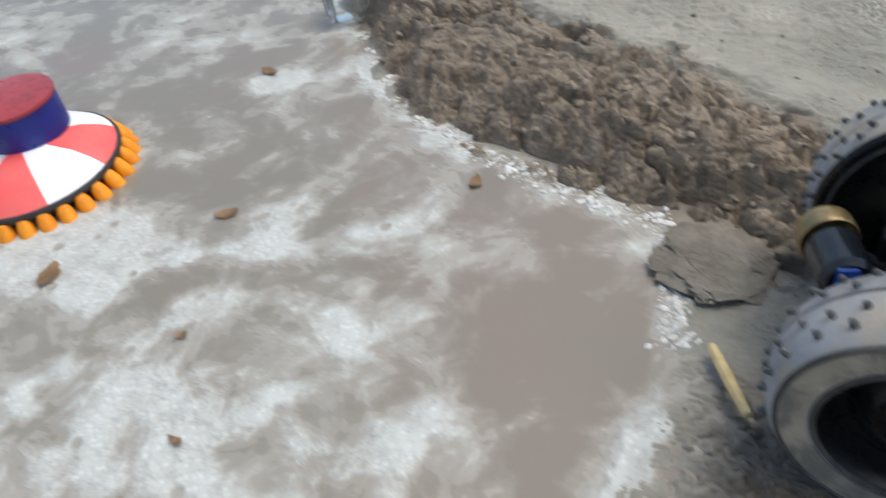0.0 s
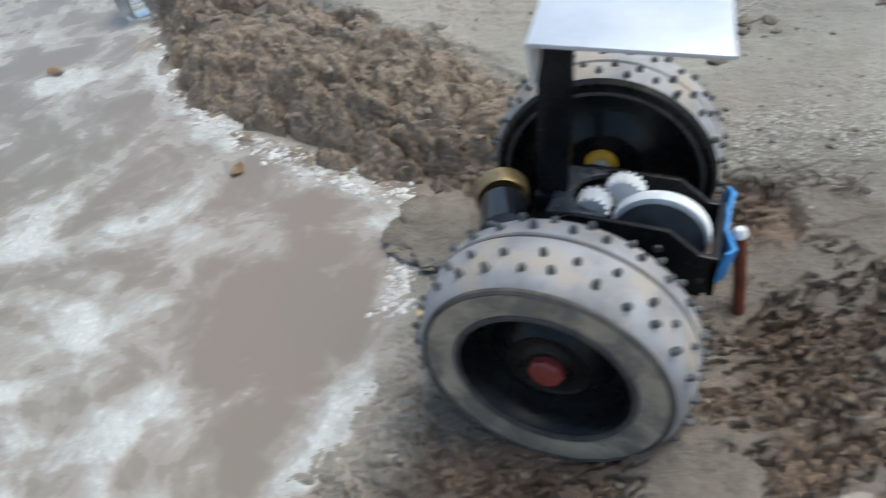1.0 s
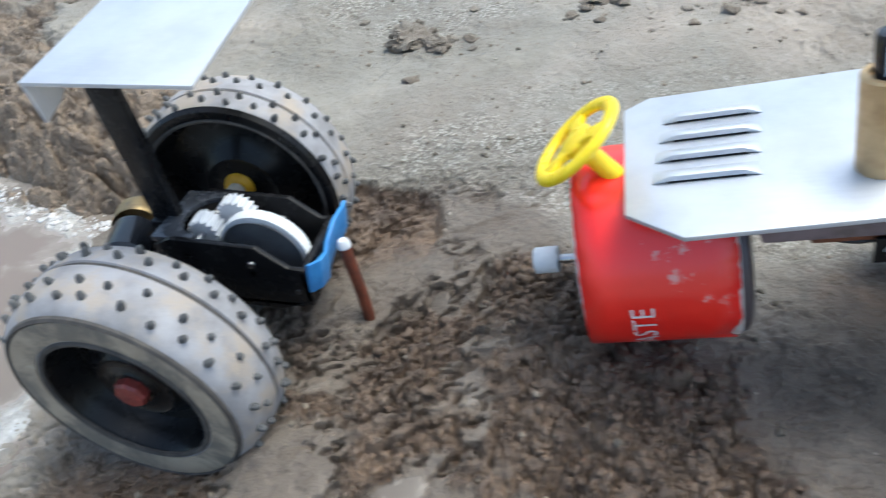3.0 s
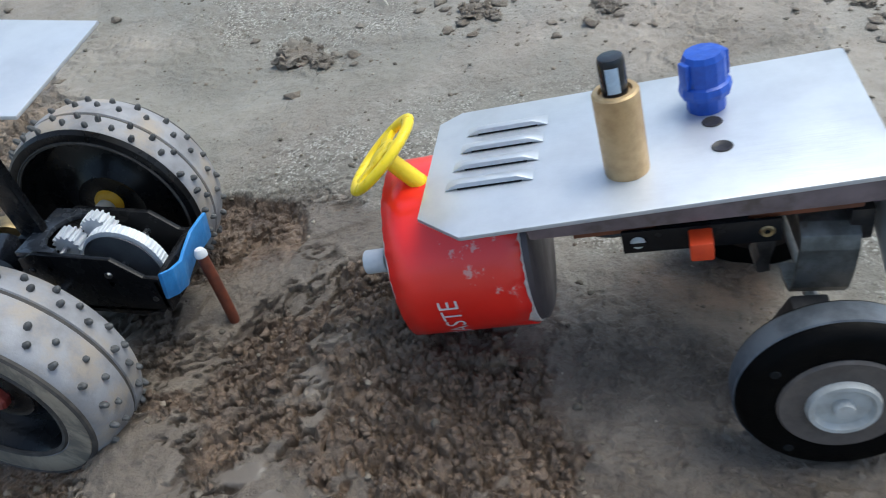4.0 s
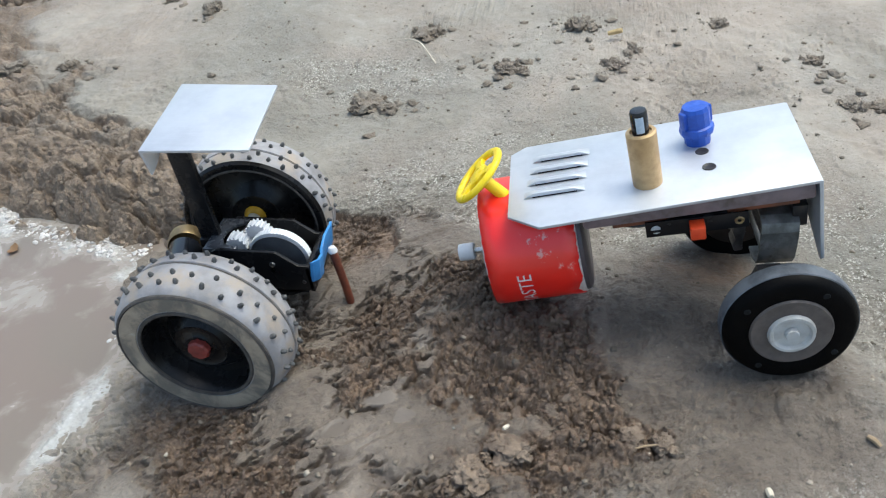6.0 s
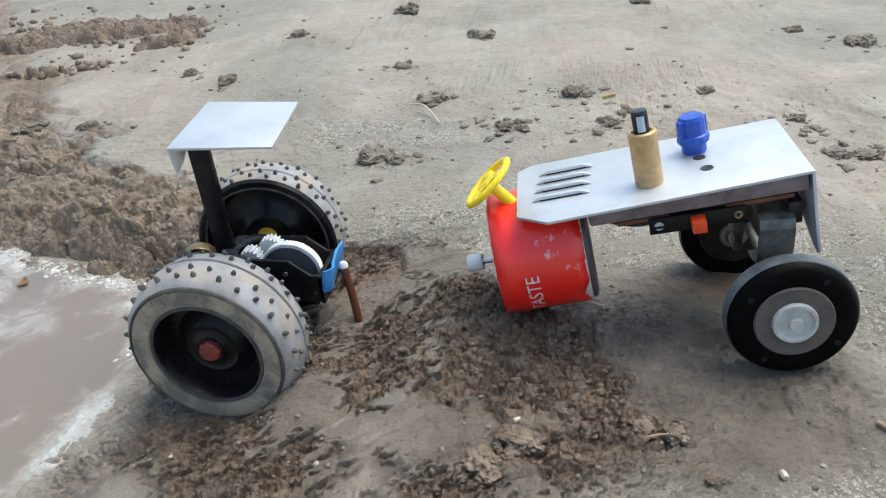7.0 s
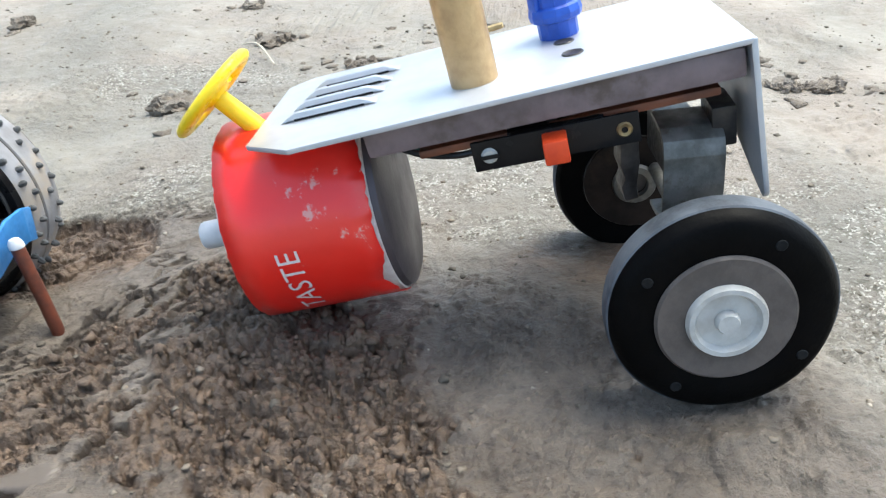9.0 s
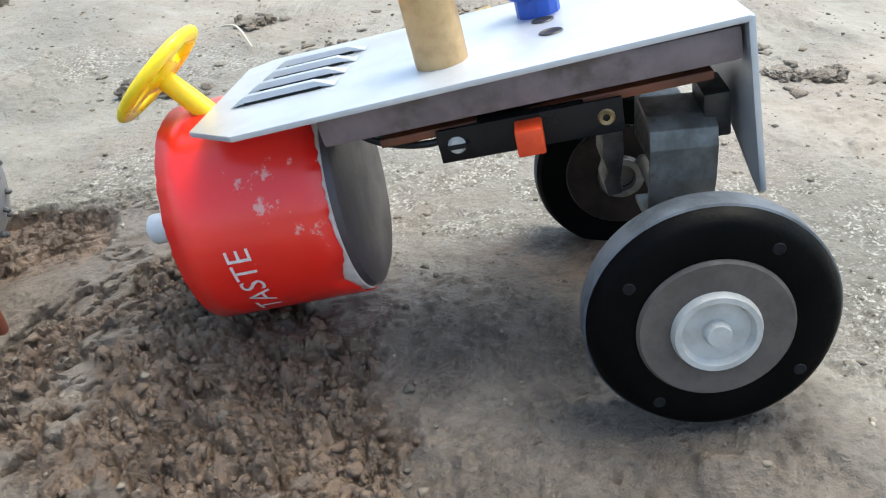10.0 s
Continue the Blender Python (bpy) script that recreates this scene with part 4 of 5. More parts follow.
part("motor_collar", lathe([(0.0072, 0.0), (0.0075, 0.0006), (0.0075, 0.0062), (0.0066, 0.0072), (0.0044, 0.0076), (0, 0.0076)], 28), mat_gold, mot, "dull brass collar", at=aim((-0.0074, 0.1475, 0.0365), (-0.35, 1, -0.12)))

# ---------------------------------------------------------------- front half of the toy tractor
front = thing("tractor_front_half", "front half of a homemade toy tractor with a red-labelled motor", "toy tractor", (0.17, 0.15, 0.017))
PITCH, ROLL = 9.93, 4.95
HOOD = Matrix(((0.98213, -0.00100, -0.18696, 0.21865), (0.01117, 0.99851, 0.05358, 0.12652), (0.18658, -0.05472, 0.98103, 0.08546), (0, 0, 0, 1)))


def on_hood(x, y, z=0.0):
    """A pose on the bonnet: x back to front in metres from its front edge, y across, z above."""
    return HOOD @ Matrix.Translation((x, y, z))


outline = [(0.0, 0.0), (0.0, 0.0500), (-0.0905, 0.0500), (-0.0960, 0.0455), (-0.0940, 0.0050), (-0.0830, -0.0035)]
bonnet = part("bonnet", slab(outline, -0.0011, 0.0003, axis=2), mat_alu, front, "bare aluminium bonnet plate", at=HOOD)
# front plate, bent down, narrower at its foot
nose = slab([(0.0, 0.0), (0.0500, 0.0), (0.0500, -0.0100), (0.0300, -0.0170), (0.0050, -0.0290), (0.0012, -0.0302), (0.0, -0.0290)], 0.0011, 0.0003, axis=0)
part("nose_plate", nose, mat_alu, front, "aluminium front plate bent down", at=HOOD @ pose(-0.0006, 0, -0.0002, 0, -1.0, 0))
# louvres: pressed half-hoods with a dark slit beneath
for k in range(4):
    y = 0.0140 + 0.0076 * k
    n = 12
    bm = bmesh.new()
    rows = []
    for i in range(n + 1):
        s = i / n
        lift = 0.0017 * min(1, math.sin(math.pi * s) * 2.2)
        x = 0.0205 * s
        rows.append([bm.verts.new((x, 0.0046 * f, lift * g)) for f, g in ((1.0, 0.0), (0.80, 0.25), (0.50, 0.72), (0.22, 0.98), (0.08, 1.0), (0.0, 0.90), (-0.02, 0.55), (-0.02, 0.26), (0.10, 0.24))])
    for a, b in zip(rows, rows[1:]):
        for j in range(8):
            bm.faces.new((a[j], b[j], b[j + 1], a[j + 1]))
    bmesh.ops.recalc_face_normals(bm, faces=bm.faces)
    lou = part("louvre", bm, mat_alu, bonnet, at=on_hood(-0.0890 + 0.0006 * k, y, 0.0001))
    part("slit", block(0.0150, 0.0010, 0.0005), mat_case, lou, "dark slit", at=on_hood(-0.0785 + 0.0006 * k, y + 0.0004, 0.0003))
# two dark drilled holes
for x, y in ((-0.0290, 0.0165), (-0.0300, 0.0265)):
    part("hole", lathe([(0, 0.0), (0.0017, 0.0), (0.0020, 0.0002), (0.0022, 0.0)], 18), mat_switch, bonnet, "drilled hole", at=on_hood(x, y, 0.0001) @ pose(0, 0, 0, 90, 0, 0))
# exhaust: brass tube with a capacitor in its mouth
pipe = part("exhaust_pipe", lathe([(0.0, 0.0), (0.0046, 0.0), (0.0047, 0.0004), (0.0047, 0.0186), (0.0043, 0.0190), (0.0034, 0.0190), (0.0031, 0.0182), (0, 0.0182)], 32), mat_brass, front, "brass tube used as an exhaust", at=on_hood(-0.0482, 0.0130, 0.0) @ pose(0, 0, 0, 90, 0, 0))
capa = part("capacitor", lathe([(0.0, 0.0), (0.0026, 0.0), (0.0027, 0.0072), (0.0024, 0.0080), (0.0018, 0.0082), (0, 0.0079)], 24), mat_cap_black, pipe, "shiny black capacitor", at=on_hood(-0.0482, 0.0133, 0.0180) @ pose(0, 0, 0, 90, 0, 0))
bm = bmesh.new()
ring = []
for i in range(7):
    a = radians(62 + i * 9)
    ring.append([bm.verts.new((0.00275 * math.cos(a), y, 0.00275 * math.sin(a))) for y in (0.0012, 0.0066)])
for a, b in zip(ring, ring[1:]):
    bm.faces.new((a[0], b[0], b[1], a[1]))
part("stripe", bm, mat_cap_stripe, capa, "pale printed stripe", at=on_hood(-0.0482, 0.0133, 0.0180) @ pose(0, 0, 0, 90, 0, 0))
# blue bottle-valve cap
valve = part("filter_cap", lathe([(0, 0.0), (0.0042, 0.0), (0.0043, 0.0034), (0.0054, 0.0038), (0.0057, 0.0050), (0.0054, 0.0064), (0.0047, 0.0068), (0.0046, 0.0122), (0.0040, 0.0134), (0, 0.0136)], 12), mat_blue, front, "blue plastic cap on the bonnet", at=on_hood(-0.0305, 0.0335, 0.0) @ pose(0, 0, 0, 90, 0, 0), smooth=False)
for k in range(2):
    a = 2 * math.pi * k / 2 + 0.5
    part("rib", block(0.0014, 0.0030, 0.0060, 0.0005), mat_blue, valve, at=on_hood(-0.0305 + 0.0047 * math.cos(a), 0.0335 + 0.0047 * math.sin(a), 0.0094) @ pose(0, 0, 0, 0, 0, math.degrees(a)))

# bar below the near edge of the bonnet
part("chassis_bar", block(0.0690, 0.0060, 0.0056, 0.0012, (-0.0355, 0.0042, -0.0043)), mat_bar, front, "grey-mauve chassis bar under the bonnet", at=HOOD)
part("chassis_bar", block(0.0690, 0.0065, 0.0062, 0.0012, (-0.0355, 0.0430, -0.0046)), mat_bar, front, at=HOOD)
part("under_tray", block(0.0560, 0.0320, 0.0060, 0.0010, (-0.0330, 0.0245, -0.0070)), mat_tray, front, "dark grimy underside of the chassis", at=HOOD)
part("board", block(0.0560, 0.0345, 0.0016, 0.0004, (-0.0330, 0.0215, -0.0094)), mat_copper_board, front, "brown circuit board strip", at=HOOD)

# motor in its red paper label
MOTOR_AXIS = Vector((1.0, 0.055, 0.172)).normalized()
MOTOR = aim((0.1180, 0.1487, 0.0412), MOTOR_AXIS)
MR = 0.0232
motor = part("motor", lathe([(0, 0.0006), (0.0060, 0.0004), (0.0062, 0.0), (0.0205, 0.0), (MR - 0.0006, 0.0014), (MR - 0.0008, 0.0315), (0.0221, 0.0325), (0.0219, 0.0340), (0.0200, 0.0350), (0.0, 0.0350)], 72), mat_endcap, front, "round electric motor with a grey end", at=MOTOR)
label = bmesh.new()
N = 120
rng = random.Random(5)
rows = []
for k in range(N):
    a = 2 * math.pi * k / N
    e0 = 0.0002 + 0.0003 * math.sin(3 * a) + 0.0003 * rng.random()
    w = (a + math.pi) % (2 * math.pi) - math.pi
    bite = 0.0024 * math.exp(-((w + 0.42) / 0.16) ** 2) + 0.0012 * math.exp(-((w + 0.85) / 0.14) ** 2) + 0.0004 * max(0, math.sin(8 * a)) ** 8
    e1 = 0.0325 - 0.0006 * rng.random() - bite
    ys = [e0] + [e0 + (e1 - e0) * j / 6 for j in range(1, 6)] + [e1]
    r = MR + 0.00005 * math.sin(7 * a)
    rows.append([label.verts.new((r * math.cos(a), y, r * math.sin(a))) for y in ys])
for k in range(N):
    a, b = rows[k], rows[(k + 1) % N]
    for j in range(6):
        label.faces.new((a[j], a[j + 1], b[j + 1], b[j]))
bmesh.ops.recalc_face_normals(label, faces=label.faces)
sleeve = part("label", label, mat_label, motor, "glossy red paper label with pale glints in its colour", at=MOTOR)
sol = sleeve.modifiers.new("thick", 'SOLIDIFY')
sol.thickness, sol.offset = 0.0003, -1
torn = lathe([(MR - 0.0009, 0.0001), (MR - 0.0005, 0.0003), (MR - 0.0005, 0.0324), (MR - 0.0009, 0.0326)], 96)
part("torn_edge", torn, mat_paper_white, motor, "white torn paper edge", at=MOTOR)
SHAFT = MOTOR.copy()
SHAFT.translation += Vector((-0.0010, -0.0040, 0.0002))
part("shaft", tube([(0, 0.003, 0), (0, -0.0065, 0)], 0.0011, 12), mat_steel, motor, at=SHAFT)
part("pinion", lathe([(0, -0.0110), (0.0030, -0.0110), (0.0033, -0.0106), (0.0033, -0.0056), (0.0030, -0.0052), (0, -0.0052)], 12), mat_nylon, motor, "white plastic pinion", at=SHAFT)
part("end_tab", block(0.0040, 0.0016, 0.010, 0.0004, (0.0, -0.0006, -0.0145)), mat_nylon, motor, "pale plastic tab on the motor face", at=MOTOR)


def wrapped_word(text, size, start, y, parent):
    """White letters laid round the label, reading up its side."""
    cu = bpy.data.curves.new("word", 'FONT')
    cu.body, cu.size, cu.resolution_u = text, size, 3
    tmp = new("word_source", cu)
    me = bpy.data.meshes.new_from_object(tmp.evaluated_get(bpy.context.evaluated_depsgraph_get()))
    bpy.data.objects.remove(tmp)
    bm = bmesh.new()
    bm.from_mesh(me)
    bmesh.ops.subdivide_edges(bm, edges=bm.edges[:], cuts=2)
    for v in bm.verts:
        u, w = v.co.x, v.co.y
        a = start + 0.95 * u / MR
        v.co = Vector(((MR + 0.00022) * math.cos(a), y - w, (MR + 0.00022) * math.sin(a)))
    bmesh.ops.triangulate(bm, faces=bm.faces[:])
    bmesh.ops.recalc_face_normals(bm, faces=bm.faces)
    return part("printed_word", bm, mat_print, parent, "white printed lettering", at=MOTOR)


wrapped_word("TASTE", 0.0072, radians(-42), 0.0150, sleeve)

# steering wheel
steer_pose = aim((0.1152, 0.1472, 0.0727), (-0.715, 0.03, 0.69), (0, 1, 0))
steer = part("steering_wheel", lathe([(0.0101 + 0.0017 * math.cos(2 * math.pi * k / 14), 0.0012 * math.sin(2 * math.pi * k / 14)) for k in range(14)], 56, closed=True), mat_steer, front, "yellow plastic steering wheel", at=steer_pose)
for k in range(3):
    part("spoke", slab([(0.0020, -0.0030), (0.0055, -0.0016), (0.0092, -0.0024), (0.0092, 0.0024), (0.0055, 0.0016), (0.0020, 0.0030)], 0.0017, 0.0006), mat_steer, steer, at=steer_pose @ pose(0, -0.0009, 0, 0, 120 * k + 35, 0))
part("hub", lathe([(0, 0.0010), (0.0034, 0.0010), (0.0044, 0.0004), (0.0042, -0.0010), (0.0030, -0.0016), (0, -0.0018)], 24), mat_steer, steer, at=steer_pose)
part("column", lathe([(0.0021, -0.001), (0.0023, -0.0125), (0.0028, -0.0175), (0, -0.0175)], 16), mat_steer, steer, at=steer_pose)

# slide switch under the bonnet
SW = Matrix.Translation((0.1866, 0.1280, 0.0672)) @ pose(0, 0, 0, 0, -PITCH, 0)
tab = slab([(-0.0160, -0.0030), (0.0150, -0.0030), (0.0150, 0.0030), (-0.0160, 0.0030)], 0.0008, 0.0002)
switch = part("slide_switch", join(tab, block(0.0180, 0.0070, 0.0062, 0.0005, (0, 0.0040, 0))), mat_case, front, "small black slide switch", at=SW)
screw = part("screw_head", lathe([(0, -0.0006), (0.0012, -0.0006), (0.0016, 0.0)], 16), mat_hub, switch, "pale slotted screw head", at=SW @ Matrix.Translation((-0.0128, -0.0001, 0)))
part("slot", block(0.0036, 0.0004, 0.0008, 0.0001, (-0.0128, -0.0008, 0)), mat_case, screw, at=SW)
part("mount_hole", lathe([(0.0006, -0.0002), (0.0012, -0.0004), (0.0015, 0.0)], 14), mat_gold, switch, at=SW @ Matrix.Translation((0.0122, -0.0001, 0)))
part("slider", block(0.0046, 0.0052, 0.0046, 0.0005, (-0.0004, -0.0022, 0.0)), mat_knob, switch, "red-orange slider", at=SW)
part("wire", tube(curve_points([(0.1520, 0.1385, 0.0643), (0.1600, 0.1345, 0.0628), (0.1690, 0.1315, 0.0638), (0.1760, 0.1330, 0.0660)]), 0.0007), mat_wire, front)
part("wire", tube(curve_points([(0.1520, 0.1435, 0.0623), (0.1620, 0.1395, 0.0613), (0.1720, 0.1365, 0.0643), (0.1830, 0.1355, 0.0668)]), 0.0006), mat_green_wire, front)
part("wire", tube(curve_points([(0.1540, 0.1515, 0.0628), (0.1650, 0.1455, 0.0623), (0.1780, 0.1415, 0.0663), (0.1900, 0.1395, 0.0688)]), 0.0006), mat_wire, front)

# front axle: bent steel strap, block and stub axles
bend = [(0.0120, 0.0172), (0.0040, 0.0166), (0.0012, 0.0150), (0.0, 0.0120), (-0.0004, 0.0060), (0.0, 0.0010), (0.0014, -0.0016), (0.0060, -0.0030), (0.0110, -0.0032)]
inner = [(y + (0.0010 if 0.0 <= z <= 0.0155 else 0.0), z - (0.0010 if z > 0.0140 else (-0.0010 if z < 0.0 else 0.0))) for y, z in bend]
part("axle_strap", slab(bend + inner[::-1], 0.0115, 0.0002, axis=0), mat_bracket, front, "grimy bent steel strap holding the axle", at=pose(0.2073, 0.1305, 0.0497, 0, -3, 3))
part("axle_block", block(0.0080, 0.0220, 0.0110, 0.0010), mat_switch, front, "dark axle block", at=pose(0.2130, 0.1490, 0.0575, 0, -4, 4))
part("side_lug", slab([(-0.0018, 0.0085), (0.0016, 0.0090), (0.0020, 0.0010), (0.0014, -0.0040), (0.0018, -0.0068), (-0.0010, -0.0072), (-0.0018, -0.0040), (-0.0010, -0.0020), (-0.0020, 0.0010)], 0.0060, 0.0006), mat_lug, front, "dark pressed steel ear beside the strap", at=pose(0.2012, 0.1345, 0.0580, 0, -4, 6))
part("king_post", block(0.0080, 0.0070, 0.0160, 0.0008), mat_switch, front, "black upright above the wheel", at=pose(0.2100, 0.1270, 0.0435, 20, 0, 8))
part("plate", block(0.0045, 0.0100, 0.0080, 0.0005), mat_switch, front, at=pose(0.2180, 0.1390, 0.0665, 0, -8, 0))
part("axle", tube([Vector((0.2155, 0.1090, 0.0420)), Vector((0.2130, 0.1820, 0.0400))], 0.0016, 12), mat_bracket, front)

FR = 0.0202
ftyre_mesh = to_mesh("tyre", lathe([(0.0122, -0.0044), (0.0140, -0.0048), (0.0178, -0.0048), (0.0188, -0.0042), (0.0197, -0.0028), (FR, -0.0018), (FR + 0.0001, -0.0004), (FR - 0.0004, 0.0), (FR + 0.0001, 0.0004), (FR, 0.0030), (0.0197, 0.0046), (0.0186, 0.0054), (0.0130, 0.0050), (0.0120, 0.0)], 72, closed=True), mat_black_rubber)
fwasher_mesh = to_mesh("washer", lathe([(0, -0.0044), (0.0070, -0.0050), (0.0119, -0.0052), (0.0124, -0.0046), (0.0124, 0.0044), (0.0128, 0.0049), (0, 0.0049)], 56), mat_washer)
fhub_mesh = to_mesh("hub", lathe([(0, -0.0068), (0.0018, -0.0068), (0.0021, -0.0062), (0.0022, -0.0052), (0.0052, -0.0052), (0.0058, -0.0064), (0.0067, -0.0064), (0.0071, -0.0054), (0.0071, -0.0040), (0, -0.0040)], 40), mat_hub)
ftread_mesh = to_mesh("tread_band", lathe([(FR - 0.0008, -0.0026), (FR + 0.0002, -0.0018), (FR + 0.0003, -0.0006), (FR + 0.0003, 0.0024), (FR + 0.0001, 0.0034), (FR - 0.0006, 0.0046)], 72, closed=True), mat_tread_rubber)


def front_wheel(centre, axis, spin, back=None):
    p = aim(centre, axis) @ pose(0, 0, 0, 0, spin, 0)
    w = part("front_wheel", fwasher_mesh, None, front, "grey disc wheel", at=p)
    part("tyre", ftyre_mesh, None, w, "smooth black rubber tyre", at=p)
    part("tread_band", ftread_mesh, None, w, "dusty tread with sky sheen in its colour", at=p)
    part("hub", fhub_mesh, None, w, "off-white plastic hub", at=p)
    if back:
        part("back_plate", lathe([(0.0030, 0.0049), (0.0045, 0.0058), (0.0125, 0.0054), (0.0126, 0.0046)], 40), back, w, "dark back of the wheel", at=p)
        part("hub_ring", lathe([(0.0030, 0.0056), (0.0034, 0.0068), (0.0050, 0.0068), (0.0056, 0.0056)], 32), mat_bracket, w, "dull steel ring round the axle", at=p)
    for k in range(4):
        a = radians(45 + 90 * k)
        part("bolt", lathe([(0, -0.0002), (0.0009, -0.0002), (0.0012, 0.0002), (0, 0.0002)], 14), mat_bolt, w, at=p @ Matrix.Translation((0.0160 * math.cos(a), -0.0048, 0.0160 * math.sin(a))))


FRONT_AXIS = Vector((-0.035, 1.0, -0.119)).normalized()
front_wheel(Vector((0.2150, 0.1060, 0.0417)) + FRONT_AXIS * 0.0062, FRONT_AXIS, -16)
front_wheel(Vector((0.2090, 0.1770, 0.0360)), Vector((-0.06, -1.0, 0.0)), 5, back=mat_far_rubber)

# ---------------------------------------------------------------- bits lying about
def rock(radius, seed, flat=0.6, rough=0.45, level=2, clumpy=False):
    bm = bmesh.new()
    bmesh.ops.create_icosphere(bm, subdivisions=level, radius=1.0)
    deep = 1 if level > 3 else 0
    off = Vector((seed * 3.1, seed * 1.7, seed * 0.9))
    for v in bm.verts:
        p = v.co.copy()
        k = 1 + rough * (noise.noise(p * 1.3 + off) + 0.6 * noise.noise(p * 3.1 + off) + 0.35 * noise.noise(p * 6.5 + off))
        k += deep * rough * (0.28 * noise.noise(p * 12 + off) + 0.2 * noise.noise(p * 22 + off))
        if clumpy:
            k += 0.30 * (0.5 - abs(noise.noise(p * 2.2 + off)) * 1.4) + 0.22 * noise.noise(p * 9 + off) + 0.16 * noise.noise(p * 17 + off)
        v.co = p * k * radius
        v.co.z *= flat
    return bm


CLODS = [(0.030, 0.300, 0.0150, 0.42), (0.044, 0.292, 0.0080, 0.5), (0.107, 0.333, 0.0115, 0.32), (0.118, 0.327, 0.0060, 0.45), (0.151, 0.385, 0.0120, 0.65), (0.168, 0.329, 0.0085, 0.55), (0.180, 0.345, 0.0070, 0.5), (0.231, 0.382, 0.0080, 0.5),
         (0.273, 0.330, 0.0075, 0.5), (0.284, 0.289, 0.0080, 0.40), (0.299, 0.287, 0.0095, 0.42), (0.362, 0.504, 0.0150, 0.4), (0.323, 0.537, 0.0090, 0.4), (-0.095, 0.549, 0.0110, 0.4), (0.051, 0.386, 0.0140, 0.25), (-0.114, 0.428, 0.0110, 0.5), (-0.156, 0.453, 0.0080, 0.7),
         (-0.182, 0.343, 0.0085, 0.45), (-0.219, 0.340, 0.0110, 0.5), (0.018, 0.460, 0.0100, 0.35), (0.073, 0.538, 0.0160, 0.25), (0.128, 0.0740, 0.0085, 0.50), (0.117, 0.0640, 0.0095, 0.60), (0.167, 0.0830, 0.0060, 0.6), (0.177, 0.0800, 0.0050, 0.6), (0.186, 0.0620, 0.0036, 0.7), (-0.010, 0.62, 0.016, 0.4), (0.42, 0.42, 0.012, 0.5), (0.21, 0.62, 0.012, 0.4)]


crumb_shapes = [to_mesh("crumb", rock(1.0, 200 + k, 0.75, 0.75, 3), mat_lump) for k in range(8)]
dark_shapes = [to_mesh("crumb", rock(1.0, 200 + k, 0.75, 0.75, 3), mat_dark_lump) for k in range(8)]


def clod(x, y, r, flat, seed, dark):
    """A crumbling pile: one broken lump with smaller ones pressed into it."""
    rng = random.Random(seed)
    at = pose(x, y, ground_at(x, y) + r * flat * 0.12, 0, 0, 47 * seed)
    body = solid("mud_clod", rock(r * 0.62, seed, flat * 1.1, 0.6, 4), mat_dark_lump if dark else mat_lump, "crumbling brown mud clod lying on the silt", "mud clod", at=at, group="mud clods on the silt")
    for k in range(9):
        a, far = rng.uniform(0, 6.28), r * (0.35 + 0.60 * rng.random())
        size = r * rng.uniform(0.14, 0.40) * (1.15 - 0.5 * far / r)
        part("crumb", (dark_shapes if dark else crumb_shapes)[rng.randrange(8)], None, body,
             at=at @ pose(far * math.cos(a), far * 0.8 * math.sin(a), r * flat * (0.36 - 0.36 * far / r), rng.uniform(-40, 40), rng.uniform(-40, 40), math.degrees(a)) @ Matrix.Scale(size, 4))


for k, (x, y, r, flat) in enumerate(CLODS):
    clod(x, y, r * 0.95, flat, k + 2, 20 < k < 26)


def scatter(name, material, count, seed, place, size, label, category, level=2, flat=0.55, sink=0.12, patchy=0):
    """Many small stones or crumbs as one mesh, resting on the ground."""
    rng = random.Random(seed)
    shapes = []
    for k in range(6):
        b = rock(1.0, seed * 7 + k, flat, 0.9, level)
        b.verts.ensure_lookup_table()
        b.verts.index_update()
        shapes.append((np.array([v.co[:] for v in b.verts]), np.array([[v.index for v in f.verts] for f in b.faces])))
        b.free()
    spots = [place(rng) for _ in range(count)]
    px, py = np.array([s[0] for s in spots]), np.array([s[1] for s in spots])
    ground_layers = terrain(px, py)
    pz = ground_layers[0]
    keep = pz > 0.002
    if patchy:
        mask = ground_layers[patchy]
        keep = keep & (mask * (0.55 + 0.9 * fbm(px, py, 0.018, 2, 205)) + 0.25 * np.array([rng.random() for _ in spots]) > 0.62)
    vs, fs, n = [], [], 0
    for k in range(count):
        if not keep[k]:
            continue
        v, f = shapes[k % 6]
        r = size(rng)
        a = rng.uniform(0, 6.28)
        c, s = math.cos(a), math.sin(a)
        w = np.stack([v[:, 0] * c - v[:, 1] * s, v[:, 0] * s + v[:, 1] * c, v[:, 2]], -1) * r
        vs.append(w + np.array([px[k], py[k], pz[k] + r * sink]))
        fs.append(f + n)
        n += len(v)
    vs, fs = np.concatenate(vs), np.concatenate(fs)
    me = bpy.data.meshes.new(name)
    me.from_pydata(vs.tolist(), [], fs.tolist())
    me.polygons.foreach_set("use_smooth", [True] * len(fs))
    me.materials.append(material)
    return tagged(new(name, me), label, category, kind="stuff")


scatter("mud_crumbs", mat_crumb, 3600, 1, lambda g: (g.uniform(0.03, 0.20), g.uniform(0.055, 0.205)),
        lambda g: 0.0004 + 0.0013 * g.random() ** 3, "dark moist crumbs of churned mud under the motor", "mud crumbs", 1, 0.75, -0.15, 5)
